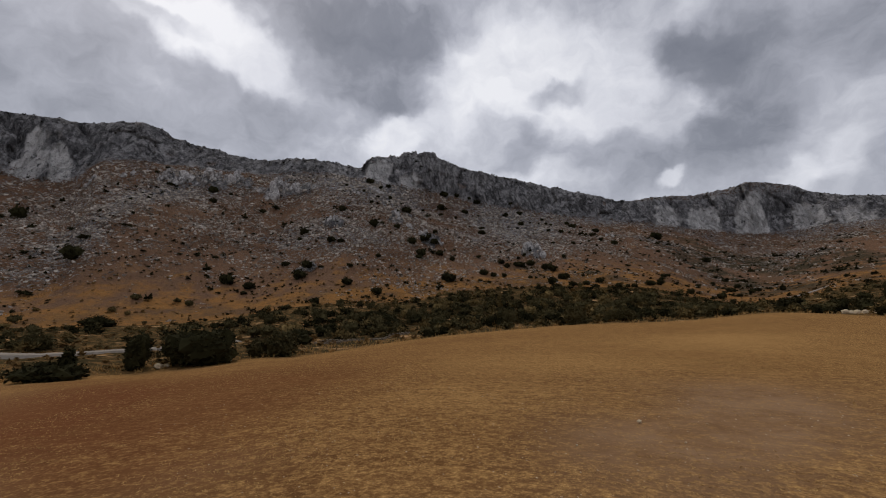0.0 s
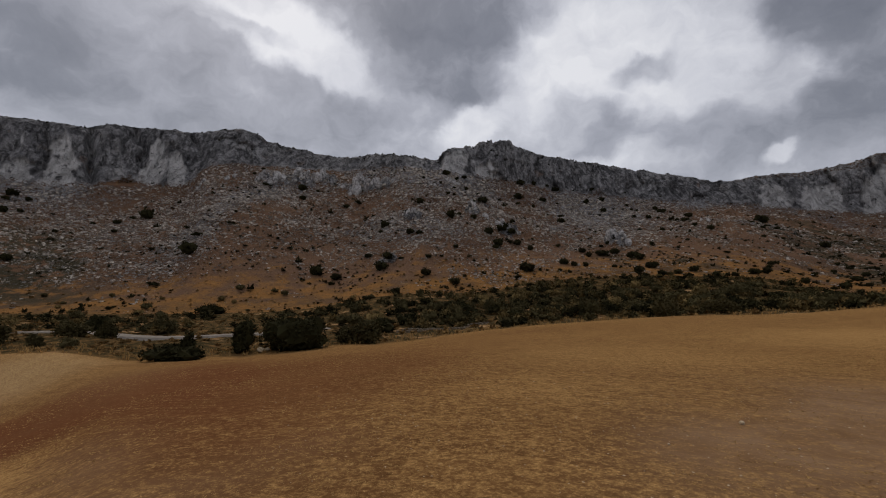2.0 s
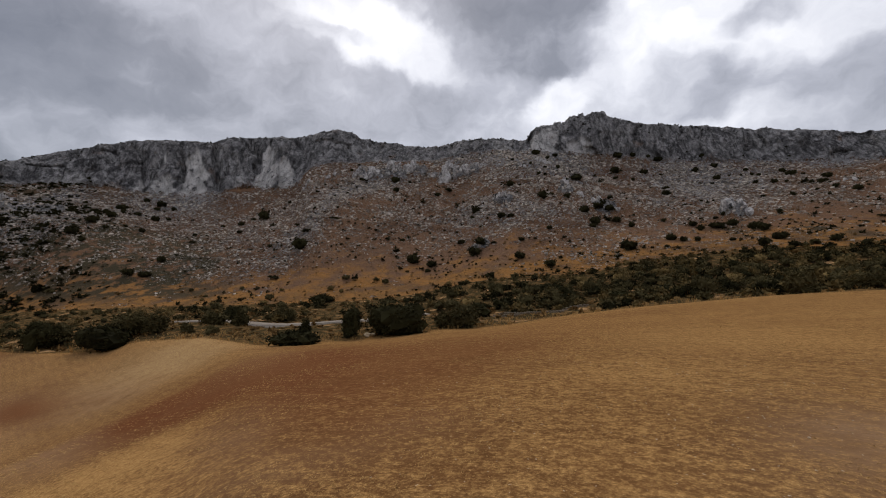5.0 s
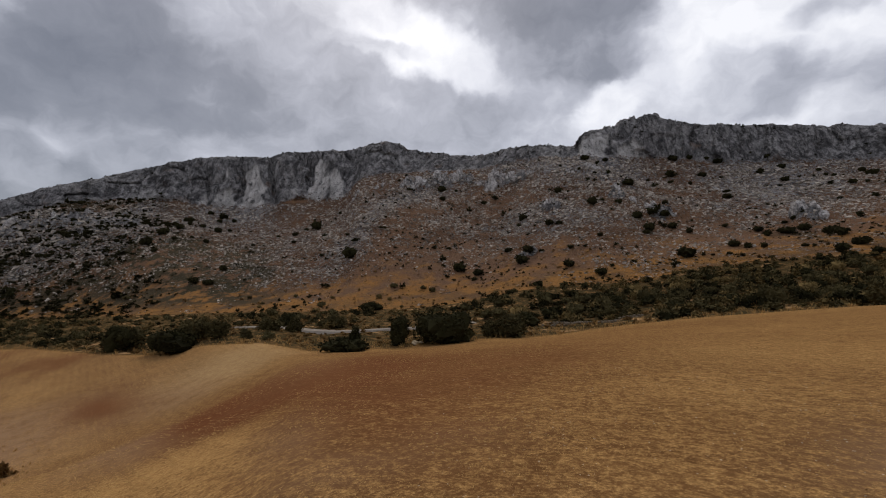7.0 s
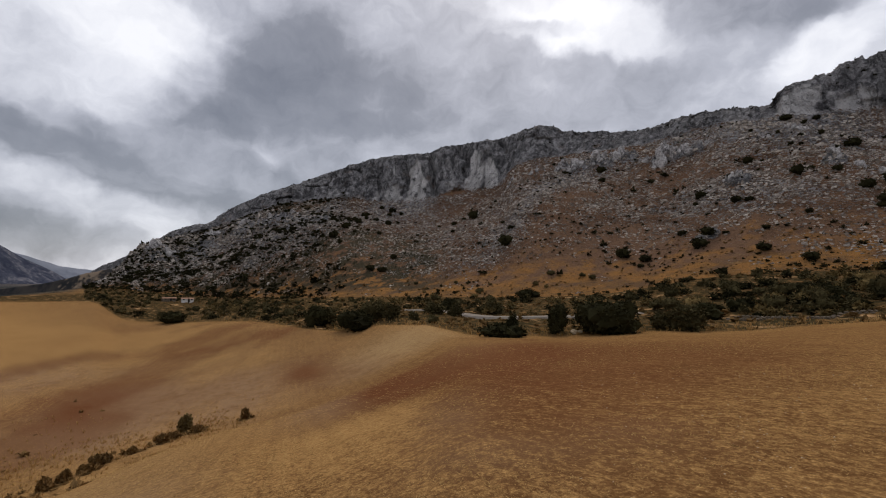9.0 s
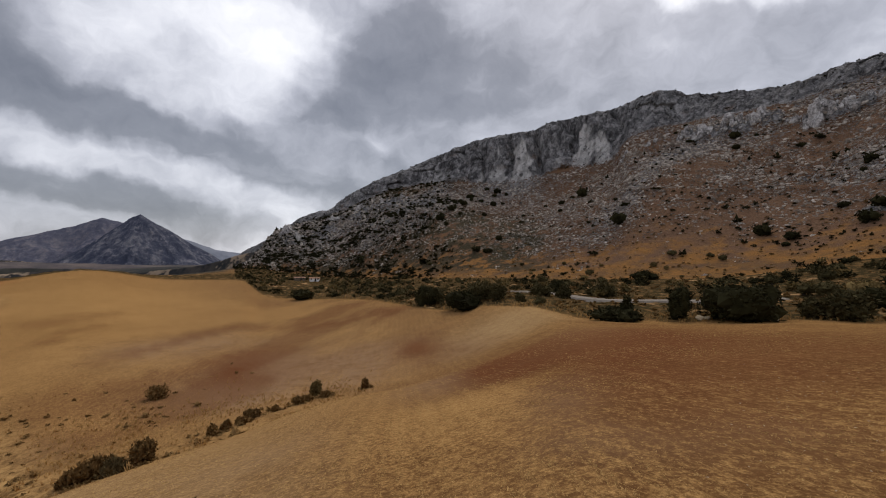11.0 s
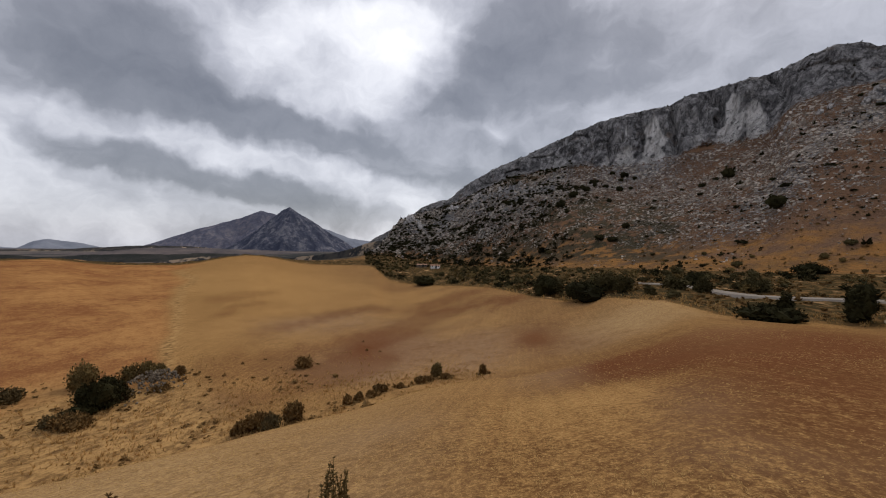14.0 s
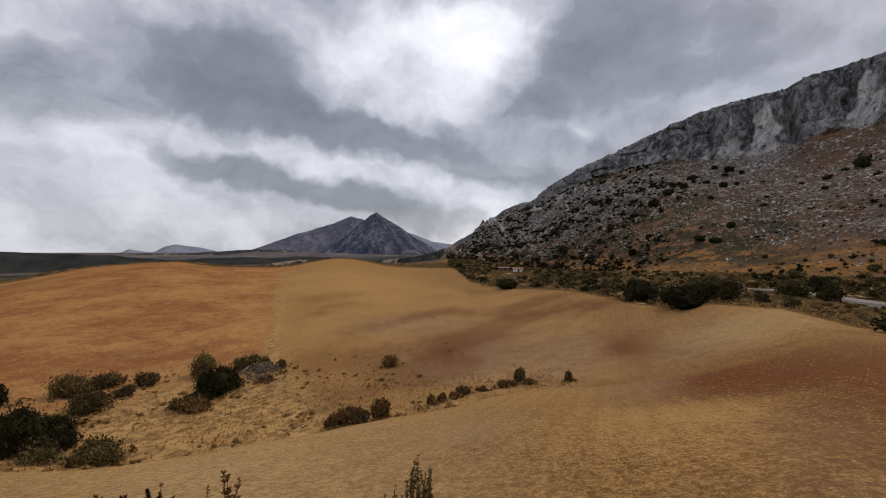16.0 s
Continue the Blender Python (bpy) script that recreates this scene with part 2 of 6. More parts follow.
def value_noise(x, y, seed=0):
    x, y = np.asarray(x, float), np.asarray(y, float)
    ix, iy = np.floor(x), np.floor(y)
    fx, fy = x - ix, y - iy
    fx, fy = fx * fx * (3 - 2 * fx), fy * fy * (3 - 2 * fy)
    a, b = lattice(ix, iy, seed), lattice(ix + 1, iy, seed)
    c, d = lattice(ix, iy + 1, seed), lattice(ix + 1, iy + 1, seed)
    return (a + (b - a) * fx) * (1 - fy) + (c + (d - c) * fx) * fy


def fbm(x, y, seed=0, octaves=4, gain=0.5):
    total, amp, norm = 0.0, 1.0, 0.0
    for k in range(octaves):
        total = total + amp * (value_noise(x * 2**k + 17.3 * k, y * 2**k - 9.1 * k, seed + k) - 0.5)
        norm, amp = norm + amp, amp * gain
    return total / norm * 2


def ridged(x, y, seed=0, octaves=4, gain=0.55):
    total, amp, norm = 0.0, 1.0, 0.0
    for k in range(octaves):
        total = total + amp * (1 - np.abs(2 * value_noise(x * 2**k + 5.7 * k, y * 2**k + 3.3 * k, seed + k) - 1))
        norm, amp = norm + amp, amp * gain
    return total / norm


def turned(b):
    """Bearing in radians of the plan's bearing b; the land behind the standing place closes the ring."""
    return np.radians(np.where(b <= 131, UNIT * b, UNIT * 131 + (b - 131) * (360 - UNIT * 193) / 167))


def step(a, b, x):
    t = np.clip((x - a) / (b - a), 0, 1)
    return t * t * (3 - 2 * t)


def pchip(xs, ys, x):
    """Smooth curve through the knots that does not overshoot."""
    xs, ys = np.asarray(xs, float), np.asarray(ys, float)
    h, d = np.diff(xs), np.diff(ys) / np.diff(xs)
    m = np.zeros(len(xs))
    same = d[:-1] * d[1:] > 0
    w1, w2 = 2 * h[1:] + h[:-1], h[1:] + 2 * h[:-1]
    with np.errstate(divide="ignore", invalid="ignore"):
        m[1:-1] = np.where(same, (w1 + w2) / (w1 / d[:-1] + w2 / d[1:]), 0)
    m[0], m[-1] = d[0], d[-1]
    k = np.clip(np.searchsorted(xs, x) - 1, 0, len(xs) - 2)
    t = (x - xs[k]) / h[k]
    return ((1 + 2 * t) * (1 - t) ** 2 * ys[k] + t * (1 - t) ** 2 * h[k] * m[k] + t * t * (3 - 2 * t) * ys[k + 1] + t * t * (t - 1) * h[k] * m[k + 1])


def layer(table, b):
    """Distance and height (m) of one line of the land at the bearings b."""
    t = np.array(table, float)
    r = pchip(t[:, 0], t[:, 1], b)
    return r, EYE + r * np.tan(np.radians(UNIT * pchip(t[:, 0], t[:, 2], b)))


def knots(b):
    """Distances and heights of all the lines, one row a bearing."""
    b = np.atleast_1d(np.asarray(b, float))
    b = np.where(b > 170, 170, np.where(b < -60, -60, b))
    rb, zb = layer(BROW, b)
    re, ze = layer(EDGE, b)
    bb = np.maximum(b, 43)
    left = step(40, 52, b)
    rv, zv = layer(VALE, bb)
    rg, zg = layer(GULLY, bb)
    r1, r2 = rb + (re - rb) * 0.3, rb + (re - rb) * 0.62
    rv, rg = r1 + (rv - r1) * left, r2 + (rg - r2) * left
    s1, s2 = zb + (ze - zb) * 0.33, zb + (ze - zb) * 0.66
    zv, zg = s1 + (zv - s1) * left, s2 + (zg - s2) * left
    rf, zf = layer(FOOT, b)
    rc, zc = layer(CLIFF, b)
    rr, zr = layer(RIDGE, b)
    rm, zm = rf + (rc - rf) * 0.5, zf + (zc - zf) * (0.44 + 0.04 * np.sin(b * 0.23))
    r0 = np.zeros_like(b)
    R = np.stack([r0, rb, rv, rg, re, rf, rm, rc, rr, rr + 60, rr + 500, r0 + 2600, r0 + 5200], 1)
    low = np.minimum(zr - 8, EYE - 12)
    Z = np.stack([r0, zb, zv, zg, ze, zf, zm, zc, zr, zr - 10, low, r0 - 52, r0 - 92], 1)
    return R, Z


def relief(b, r, R):
    """Small unevenness of the land, by zone; R holds the lines' distances."""
    x, y = -np.sin(turned(b)) * r, np.cos(turned(b)) * r
    re, rf, rc, rr = R[..., 4], R[..., 5], R[..., 7], R[..., 8]
    field = 0.22 * fbm(x / 14, y / 14, 1, 3) * step(4, 20, r) + 0.02 * fbm(x / 1.3, y / 1.3, 5, 3)
    bank = step(re, re + 6, r) * (1 - step(rf - 20, rf, r)) * 0.9 * fbm(x / 7, y / 7, 9, 4)
    u = np.clip((r - rf) / (rc - rf), 0, 1.2)
    hill = (b < 84) * step(rf - 5, rf + 40, r) * (1 - step(rr + 20, rr + 60, r))
    slope = hill * (2.6 * fbm(x / 38, y / 38, 20, 3) * np.sin(np.pi * np.clip(u, 0, 1)) + (0.5 + 0.9 * u) * fbm(x / 7, y / 7, 30, 4, 0.6))
    ribs = hill * step(0.25, 0.6, u) * (1 - step(0.97, 1.05, u)) * 2.6 * np.maximum(ridged(b * 0.55 + y / 90, r / 70, 40, 3) - 0.55, 0) * 2
    return field + bank + slope + ribs



# Outcrops of bare rock on the slope: bearing, share of the way up, half width, half depth, height (m)
CRAGS = [(31.2, 0.88, 2.0, 0.05, 5.0), (27.6, 0.86, 2.2, 0.06, 6.5), (24.6, 0.88, 1.6, 0.05, 5.5), (20.3, 0.80, 1.9, 0.05, 8.0), (17.6, 0.83, 1.2, 0.04, 5.0), (-11.2, 0.32, 1.1, 0.05, 6.0), (6.1, 0.54, 1.0, 0.05, 3.5), (1.9, 0.41, 1.6, 0.06, 3.0),
         (13.8, 0.48, 1.6, 0.04, 3.0), (16.6, 0.25, 1.6, 0.03, 2.5), (78.6, 0.68, 1.4, 0.14, 7.0), (66.3, 0.79, 2.6, 0.07, 4.0), (69.7, 0.84, 2.0, 0.06, 5.0), (73.6, 0.80, 1.6, 0.10, 6.0), (62.0, 0.72, 2.2, 0.05, 3.0)]
# Smooth pale faces of the cliff: bearing, half width, top (share of the cliff's height), lean, strength
SLABS = [(52.7, 1.2, 0.40, 0.9, 0.9), (50.0, 1.4, 0.66, 0.1, 0.95), (42.6, 1.2, 0.62, 0.9, 0.9), (40.7, 0.9, 0.56, -0.9, 0.95), (54.9, 0.5, 0.34, 0.4, 0.8), (56.8, 0.45, 0.18, 0.2, 0.6), (45.8, 0.5, 0.55, 0.2, 0.35), (8.6, 1.8, 0.80, 0.3, 0.85), (4.6, 1.6, 0.5, 0.3, 0.7), (-26.2, 1.6, 0.62, 0.2, 0.7), (-30.0, 1.6, 0.60, 0.2, 0.75),
         (-34.2, 1.3, 0.66, 0.3, 0.8), (-38.8, 1.2, 0.7, 0.3, 0.7), (-42.0, 1.5, 0.6, 0.2, 0.6), (14.2, 1.4, 0.8, 0.0, 0.35), (60.5, 1.2, 0.5, 0.5, 0.3)]


def crag_share(b, u):
    """How far a place belongs to one of the outcrops (0 to 1)."""
    rag = 1 + 0.5 * fbm(b * 1.3, u * 26, 260, 3)
    total = 0.0 * b
    for b0, u0, wb, wu, _ in CRAGS:
        total = np.maximum(total, 1 - step(0.55, 1.0, np.sqrt(((b - b0) / wb) ** 2 + ((u - u0) / wu) ** 2) * rag))
    return total


def slab_share(b, c):
    """How far a place belongs to one of the pale faces (0 to 1)."""
    rag = 0.5 * fbm(b * 1.1, c * 5, 262, 3)
    total = 0.0 * b
    for b0, wb, top, lean, gain in SLABS:
        q = np.abs(b - b0 + lean * (c - 0.4) + 1.5 * rag) / wb
        total = np.maximum(total, gain * (1 - step(0.80, 1.0, q)) * (1 - step(top - 0.04, top + 0.04, c + 0.7 * rag + 0.22 * q)) * step(-0.04, 0.0, c))
    return total


def build_land():
    bearings = np.concatenate([np.arange(-62, 131, 0.15), np.linspace(131, 298, 57)])
    R, Z = knots(np.where(bearings > 240, -60, bearings))
    back = (bearings > 170) & (bearings < 298)
    t = ((bearings - 170) / 128)[:, None]
    if back.any():
        R0, Z0 = knots(np.array([170.0, -60.0]))
        R = np.where(back[:, None], R0[0] + (R0[1] - R0[0]) * t, R)
        Z = np.where(back[:, None], Z0[0] + (Z0[1] - Z0[0]) * t, Z)
    counts = [*ROWS_NEAR, ROWS_SLOPE // 2, ROWS_SLOPE // 2, ROWS_CLIFF, 10, 10, 8, 8]
    s = np.concatenate([k + np.arange(c) / c for k, c in enumerate(counts)] + [[len(counts)]])
    s[0] = 0.0
    nb, nr = len(bearings), len(s)
    rr = np.empty((nb, nr))
    zz = np.empty((nb, nr))
    index = np.arange(len(counts) + 1)
    for k in range(nb):
        rr[k] = np.interp(s, index, R[k])
        zz[k] = pchip(R[k], Z[k], rr[k])
    B = np.repeat(bearings[:, None], nr, 1)
    zz += relief(B, rr, R[:, None, :])
    # tilted beds of limestone show as ledges on the slope
    part_up = np.clip((rr - R[:, 5:6]) / (R[:, 7:8] - R[:, 5:6]), 0, 1)
    gx, gy = -np.sin(turned(B)) * rr, np.cos(turned(B)) * rr
    beds = (zz + 0.10 * gx + 5 * fbm(gx / 45, gy / 45, 44, 3)) / 7.5
    saw = beds - np.floor(beds)
    ledge = np.where(saw > 0.62, (saw - 0.62) / 0.38, 1 - saw / 0.62) - 0.5
    where = step(0.12, 0.35, part_up) * (1 - step(0.97, 1.0, part_up)) * (B < 83) * np.clip(0.25 + 1.1 * fbm(gx / 30, gy / 30, 47, 3) + 0.6 * step(55, 68, B), 0, 1.2)
    zz += 2.0 * where * ledge
    # broken outcrops stand out of the slope
    tall = 0 * zz
    for b0, u0, wb, wu, h in CRAGS:
        tall = np.maximum(tall, h * np.exp(-(((B - b0) / wb) ** 2 + ((part_up - u0) / wu) ** 2) ** 2))
    fin = np.floor(B / 0.34 + 0.8 * fbm(B, part_up * 18, 264, 3))
    zz += (B < 83) * crag_share(B, part_up) * tall * (0.35 + 0.75 * lattice(fin, np.floor(part_up * 34 + 3 * lattice(fin, 0 * fin, 266)), 268))
    # cliff face: fractured buttresses that step in and out
    c = np.clip((s - 7), -0.25, 1.3)[None, :]
    cleft = sum(d * np.exp(-((B - b0 - 1.4 * (c - 0.5) + 0.9 * fbm(zz / 22, B / 3, 98, 3)) / w) ** 2) for b0, w, d in ((-33.6, 0.25, 11), (-38.4, 0.2, 8), (-27.2, 0.2, 5), (38.9, 0.25, 6), (44.2, 0.3, 6), (47.8, 0.25, 8), (51.0, 0.2, 5), (55.0, 0.25, 6), (10.8, 0.25, 7)))
    face = step(-0.06, 0.12, c) * (1 - step(1.0, 1.25, c)) * (B < 83)
    along = np.radians(B) * 420
    folds = 13.0 * (ridged(along / 46, c * 0.5, 60, 2) - 0.6) + 5.5 * (ridged(along / 13, zz / 60, 64, 3) - 0.5) + 1.6 * fbm(along / 3.5, zz / 7, 68, 3)
    # separate blocks of rock with deep joints between them
    line = along / 15 + 0.9 * fbm(along / 26, zz / 30, 84, 3)
    tier = zz / 46 + 1.7 * lattice(np.floor(line), 0 * line, 86)
    out = lattice(np.floor(line), np.floor(tier), 88) - 0.5
    gap = np.minimum(np.minimum(line - np.floor(line), np.ceil(line) - line) * 15, np.minimum(tier - np.floor(tier), np.ceil(tier) - tier) * 40)
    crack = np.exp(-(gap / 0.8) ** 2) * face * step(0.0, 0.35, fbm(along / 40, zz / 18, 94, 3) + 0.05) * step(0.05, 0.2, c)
    even = 1 - 0.85 * slab_share(B, c + 0 * B)
    crack, cleft = crack * even, cleft * even
    folds, out = folds * (0.35 + 0.65 * even), out * even
    rr = rr - face * (folds * (1 - 0.75 * step(0.75, 1.0, c)) + 6.0 * out * (1 - step(0.9, 1.05, c))) + 2.5 * crack + face * cleft * (1 - step(0.8, 1.0, c))
    zz += face * (1 - step(0.7, 1.0, c)) * 1.6 * fbm(along / 5, zz / 5, 72, 3) + step(0.85, 1.0, c) * (1 - step(1.0, 1.2, c)) * (B < 83) * 0.45 * fbm(along / 6.5, 0 * zz, 80, 4, 0.65)
    # the broken, stepped crest of the highest peak
    tower = np.floor(B / 0.62 + 0.3 * np.sin(B * 3))
    peak = step(-2.0, 0.5, B) * (1 - step(7.5, 9.5, B)) + 0.4 * step(8.5, 9.5, B) * (1 - step(28, 32, B)) + 0.25 * (1 - step(-6, -2, B)) + 0.15 * step(34, 38, B)
    zz += step(0.72, 0.92, c) * (1 - step(1.05, 1.3, c)) * (B < 80) * peak * 4.2 * (lattice(tower, 0 * tower, 92) - 0.5)
    x, y = -np.sin(turned(B)) * rr, np.cos(turned(B)) * rr
    u = np.clip((rr - R[:, 5:6]) / (R[:, 7:8] - R[:, 5:6]), 0, 1)
    # clefts join the mask that paints shade into the recesses
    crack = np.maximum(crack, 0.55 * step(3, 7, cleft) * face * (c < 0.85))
    return bearings, s, x, y, zz, rr, B, u, crack


bearings, srow, X, Y, Zg, RR, BB, UU, CRACK_SHADE = build_land()


def ground_z(b, r):
    """Height of the land at a bearing and distance from the standing place."""
    k = (b - bearings[0]) / 0.15
    i = int(min(max(math.floor(k), 0), len(bearings) - 2))
    f = min(max(k - i, 0.0), 1.0)
    return float(np.interp(r, RR[i], Zg[i]) * (1 - f) + np.interp(r, RR[i + 1], Zg[i + 1]) * f)


def spot(b, r, sink=0.0):
    """The place on the ground at a bearing and distance."""
    return -math.sin(turned(b)) * r, math.cos(turned(b)) * r, ground_z(b, r) - sink


def grid_mesh(name, rows, close=False):
    """The part of the land between two rows of the grid."""
    a, b = rows
    nb, nr = len(bearings), b - a + 1
    verts = np.stack([X[:, a:b + 1], Y[:, a:b + 1], Zg[:, a:b + 1]], 2).reshape(-1, 3)
    i, j = np.meshgrid(np.arange(nb - 1), np.arange(nr - 1), indexing="ij")
    q = (i * nr + j).ravel()
    faces = np.stack([q, q + 1, q + nr + 1, q + nr], 1)
    me = bpy.data.meshes.new(name)
    me.vertices.add(len(verts))
    me.vertices.foreach_set("co", verts.ravel())
    me.loops.add(faces.size)
    me.loops.foreach_set("vertex_index", faces.ravel().astype(np.int32))
    me.polygons.add(len(faces))
    me.polygons.foreach_set("loop_start", np.arange(0, faces.size, 4, dtype=np.int32))
    me.polygons.foreach_set("use_smooth", np.ones(len(faces), bool))
    me.update()
    me.validate()
    return me


def mask(me, name, values, rows):
    me.attributes.new(name, "FLOAT", "POINT").data.foreach_set("value", np.ascontiguousarray(values[:, rows[0]:rows[1] + 1], np.float32).ravel())

# ---- materials ----
def material(name, rough=0.95, spec=0.2):
    m = bpy.data.materials.new(name)
    n = Net(tree_of(m))
    bsdf = n.put("ShaderNodeBsdfPrincipled")
    bsdf.inputs["Roughness"].default_value = rough
    bsdf.inputs["Specular IOR Level"].default_value = spec
    n.feed(n.put("ShaderNodeOutputMaterial").inputs[0], bsdf.outputs[0])
    return m, n, bsdf


def bump(n, bsdf, height, strength=0.5, distance=0.1):
    b = n.put("ShaderNodeBump")
    b.inputs["Strength"].default_value, b.inputs["Distance"].default_value = strength, distance
    n.feed(b.inputs["Height"], height)
    n.feed(bsdf.inputs["Normal"], b.outputs[0])


def place_of(n):
    return n.put("ShaderNodeTexCoord").outputs["Object"]


def field_material():
    """Dry stubble on brown and red earth, valley floor with dry grass."""
    m, n, bsdf = material("stubble_field", 1.0, 0.0)
    p = place_of(n)
    flat = n.vec("MULTIPLY", p, (1, 1, 0))
    # drilled rows run straight across the field; first axis across the rows, second along them
    lay = n.mapping(flat, rot=(0, 0, radians(-68)))
    rows = n.vec("ADD", lay, n.vec("SCALE", n.noise(flat, 0.06, 2, colour=True), 1.2))
    mid = n.noise(flat, 0.35, 5, 0.65)
    blotch = n.noise(n.vec("MULTIPLY", rows, (0.085, 0.06, 1.0)), 1.0, 4, 0.6)
    patch = n.noise(n.vec("MULTIPLY", rows, (0.55, 0.50, 1.0)), 1.0, 5, 0.75)
    furrow = n.noise(n.vec("MULTIPLY", rows, (4.6, 3.4, 1.0)), 1.0, 4, 0.7)
    fleck = n.noise(n.vec("MULTIPLY", rows, (9.0, 7.0, 1.0)), 1.0, 4, 0.8)
    split = n.put("ShaderNodeSeparateXYZ")
    n.feed(split.inputs[0], n.vec("ADD", lay, n.vec("SCALE", n.noise(flat, 0.25, 3, colour=True), 0.5)))
    drill = n.math("MULTIPLY", n.math("SINE", n.math("MULTIPLY", split.outputs[0], 7.2)), n.remap(blotch, 0.35, 0.6, 0.25, 1.0))
    crumb = n.noise(flat, 17.0, 4, 0.85)

    def part_of(f, k):
        return n.math("MULTIPLY", n.math("SUBTRACT", f, 0.5), k)

    red, rust, pale, grey = n.attr("red"), n.attr("rust"), n.attr("pale"), n.attr("grey")
    cover = n.math("ADD", 0.38, part_of(blotch, 0.45))
    for extra in (n.math("MULTIPLY", drill, 0.06), part_of(patch, 0.3), part_of(furrow, 1.1), part_of(fleck, 3.4), part_of(crumb, 1.5), n.math("MULTIPLY", pale, 0.42), n.math("MULTIPLY", red, -0.55), n.math("MULTIPLY", grey, -0.42)):
        cover = n.math("ADD", cover, extra)
    cover = n.remap(cover, -0.15, 1.15)
    soil = n.mix(n.remap(mid, 0.3, 0.7), (0.130, 0.062, 0.024), (0.195, 0.098, 0.037))
    soil = n.mix(n.math("MULTIPLY", grey, n.remap(patch, 0.3, 0.6, 0.4, 0.9)), soil, (0.30, 0.185, 0.105))
    soil = n.mix(n.math("MULTIPLY", red, n.remap(patch, 0.2, 0.55, 0.5, 1.0), clamp=True), soil, (0.155, 0.060, 0.026))
    straw = n.mix(n.remap(crumb, 0.35, 0.65), (0.345, 0.186, 0.068), (0.55, 0.325, 0.122))
    col = n.mix(cover, soil, straw)
    col = n.mix(n.math("MULTIPLY", n.attr("tan"), n.remap(patch, 0.25, 0.6, 0.45, 0.85)), col, n.mix(n.remap(fleck, 0.35, 0.65), (0.31, 0.195, 0.092), (0.56, 0.37, 0.172)))
    rusty = n.mix(n.remap(n.math("ADD", part_of(patch, 1.3), n.math("ADD", n.math("ADD", part_of(furrow, 1.6), part_of(fleck, 1.0)), part_of(blotch, 1.4))), -0.4, 0.45), (0.225, 0.090, 0.036), (0.46, 0.235, 0.085))
    col = n.mix(n.math("MULTIPLY", rust, 0.92), col, rusty)
    rough_ground = n.mix(n.remap(n.noise(flat, 0.55, 6, 0.7), 0.36, 0.54), (0.20, 0.112, 0.045), (0.050, 0.038, 0.018))
    rough_ground = n.mix(n.remap(n.noise(flat, 0.16, 3, 0.6), 0.58, 0.68), rough_ground, (0.42, 0.25, 0.12))
    col = n.mix(n.attr("wild"), col, rough_ground)
    bank = n.mix(n.remap(n.noise(n.vec("MULTIPLY", rows, (1.3, 0.8, 1)), 1.0, 6, 0.8), 0.34, 0.62), (0.145, 0.078, 0.032), (0.48, 0.285, 0.112))
    col = n.mix(n.attr("tussock"), col, bank)
    far = n.mix(n.remap(n.noise(flat, 0.012, 5, 0.65), 0.45, 0.6), (0.035, 0.035, 0.03), (0.13, 0.10, 0.068))
    col = n.mix(n.attr("far"), col, far)
    grit = n.noise(flat, 34.0, 3, 0.8)
    col = n.mix(n.remap(grit, 0.62, 0.72, 0.0, 0.5), col, (0.70, 0.50, 0.24))
    col = n.mix(n.remap(n.noise(flat, 23.0, 3, 0.8), 0.60, 0.72, 0.0, 0.6), col, (0.075, 0.04, 0.02))
    n.feed(bsdf.inputs["Base Color"], col)
    bump(n, bsdf, n.math("ADD", n.math("ADD", n.math("MULTIPLY", fleck, 0.6), n.math("MULTIPLY", crumb, 0.5)), n.math("ADD", n.math("MULTIPLY", furrow, 0.5), n.math("MULTIPLY", drill, 0.15))), 0.6, 0.06)
    return m


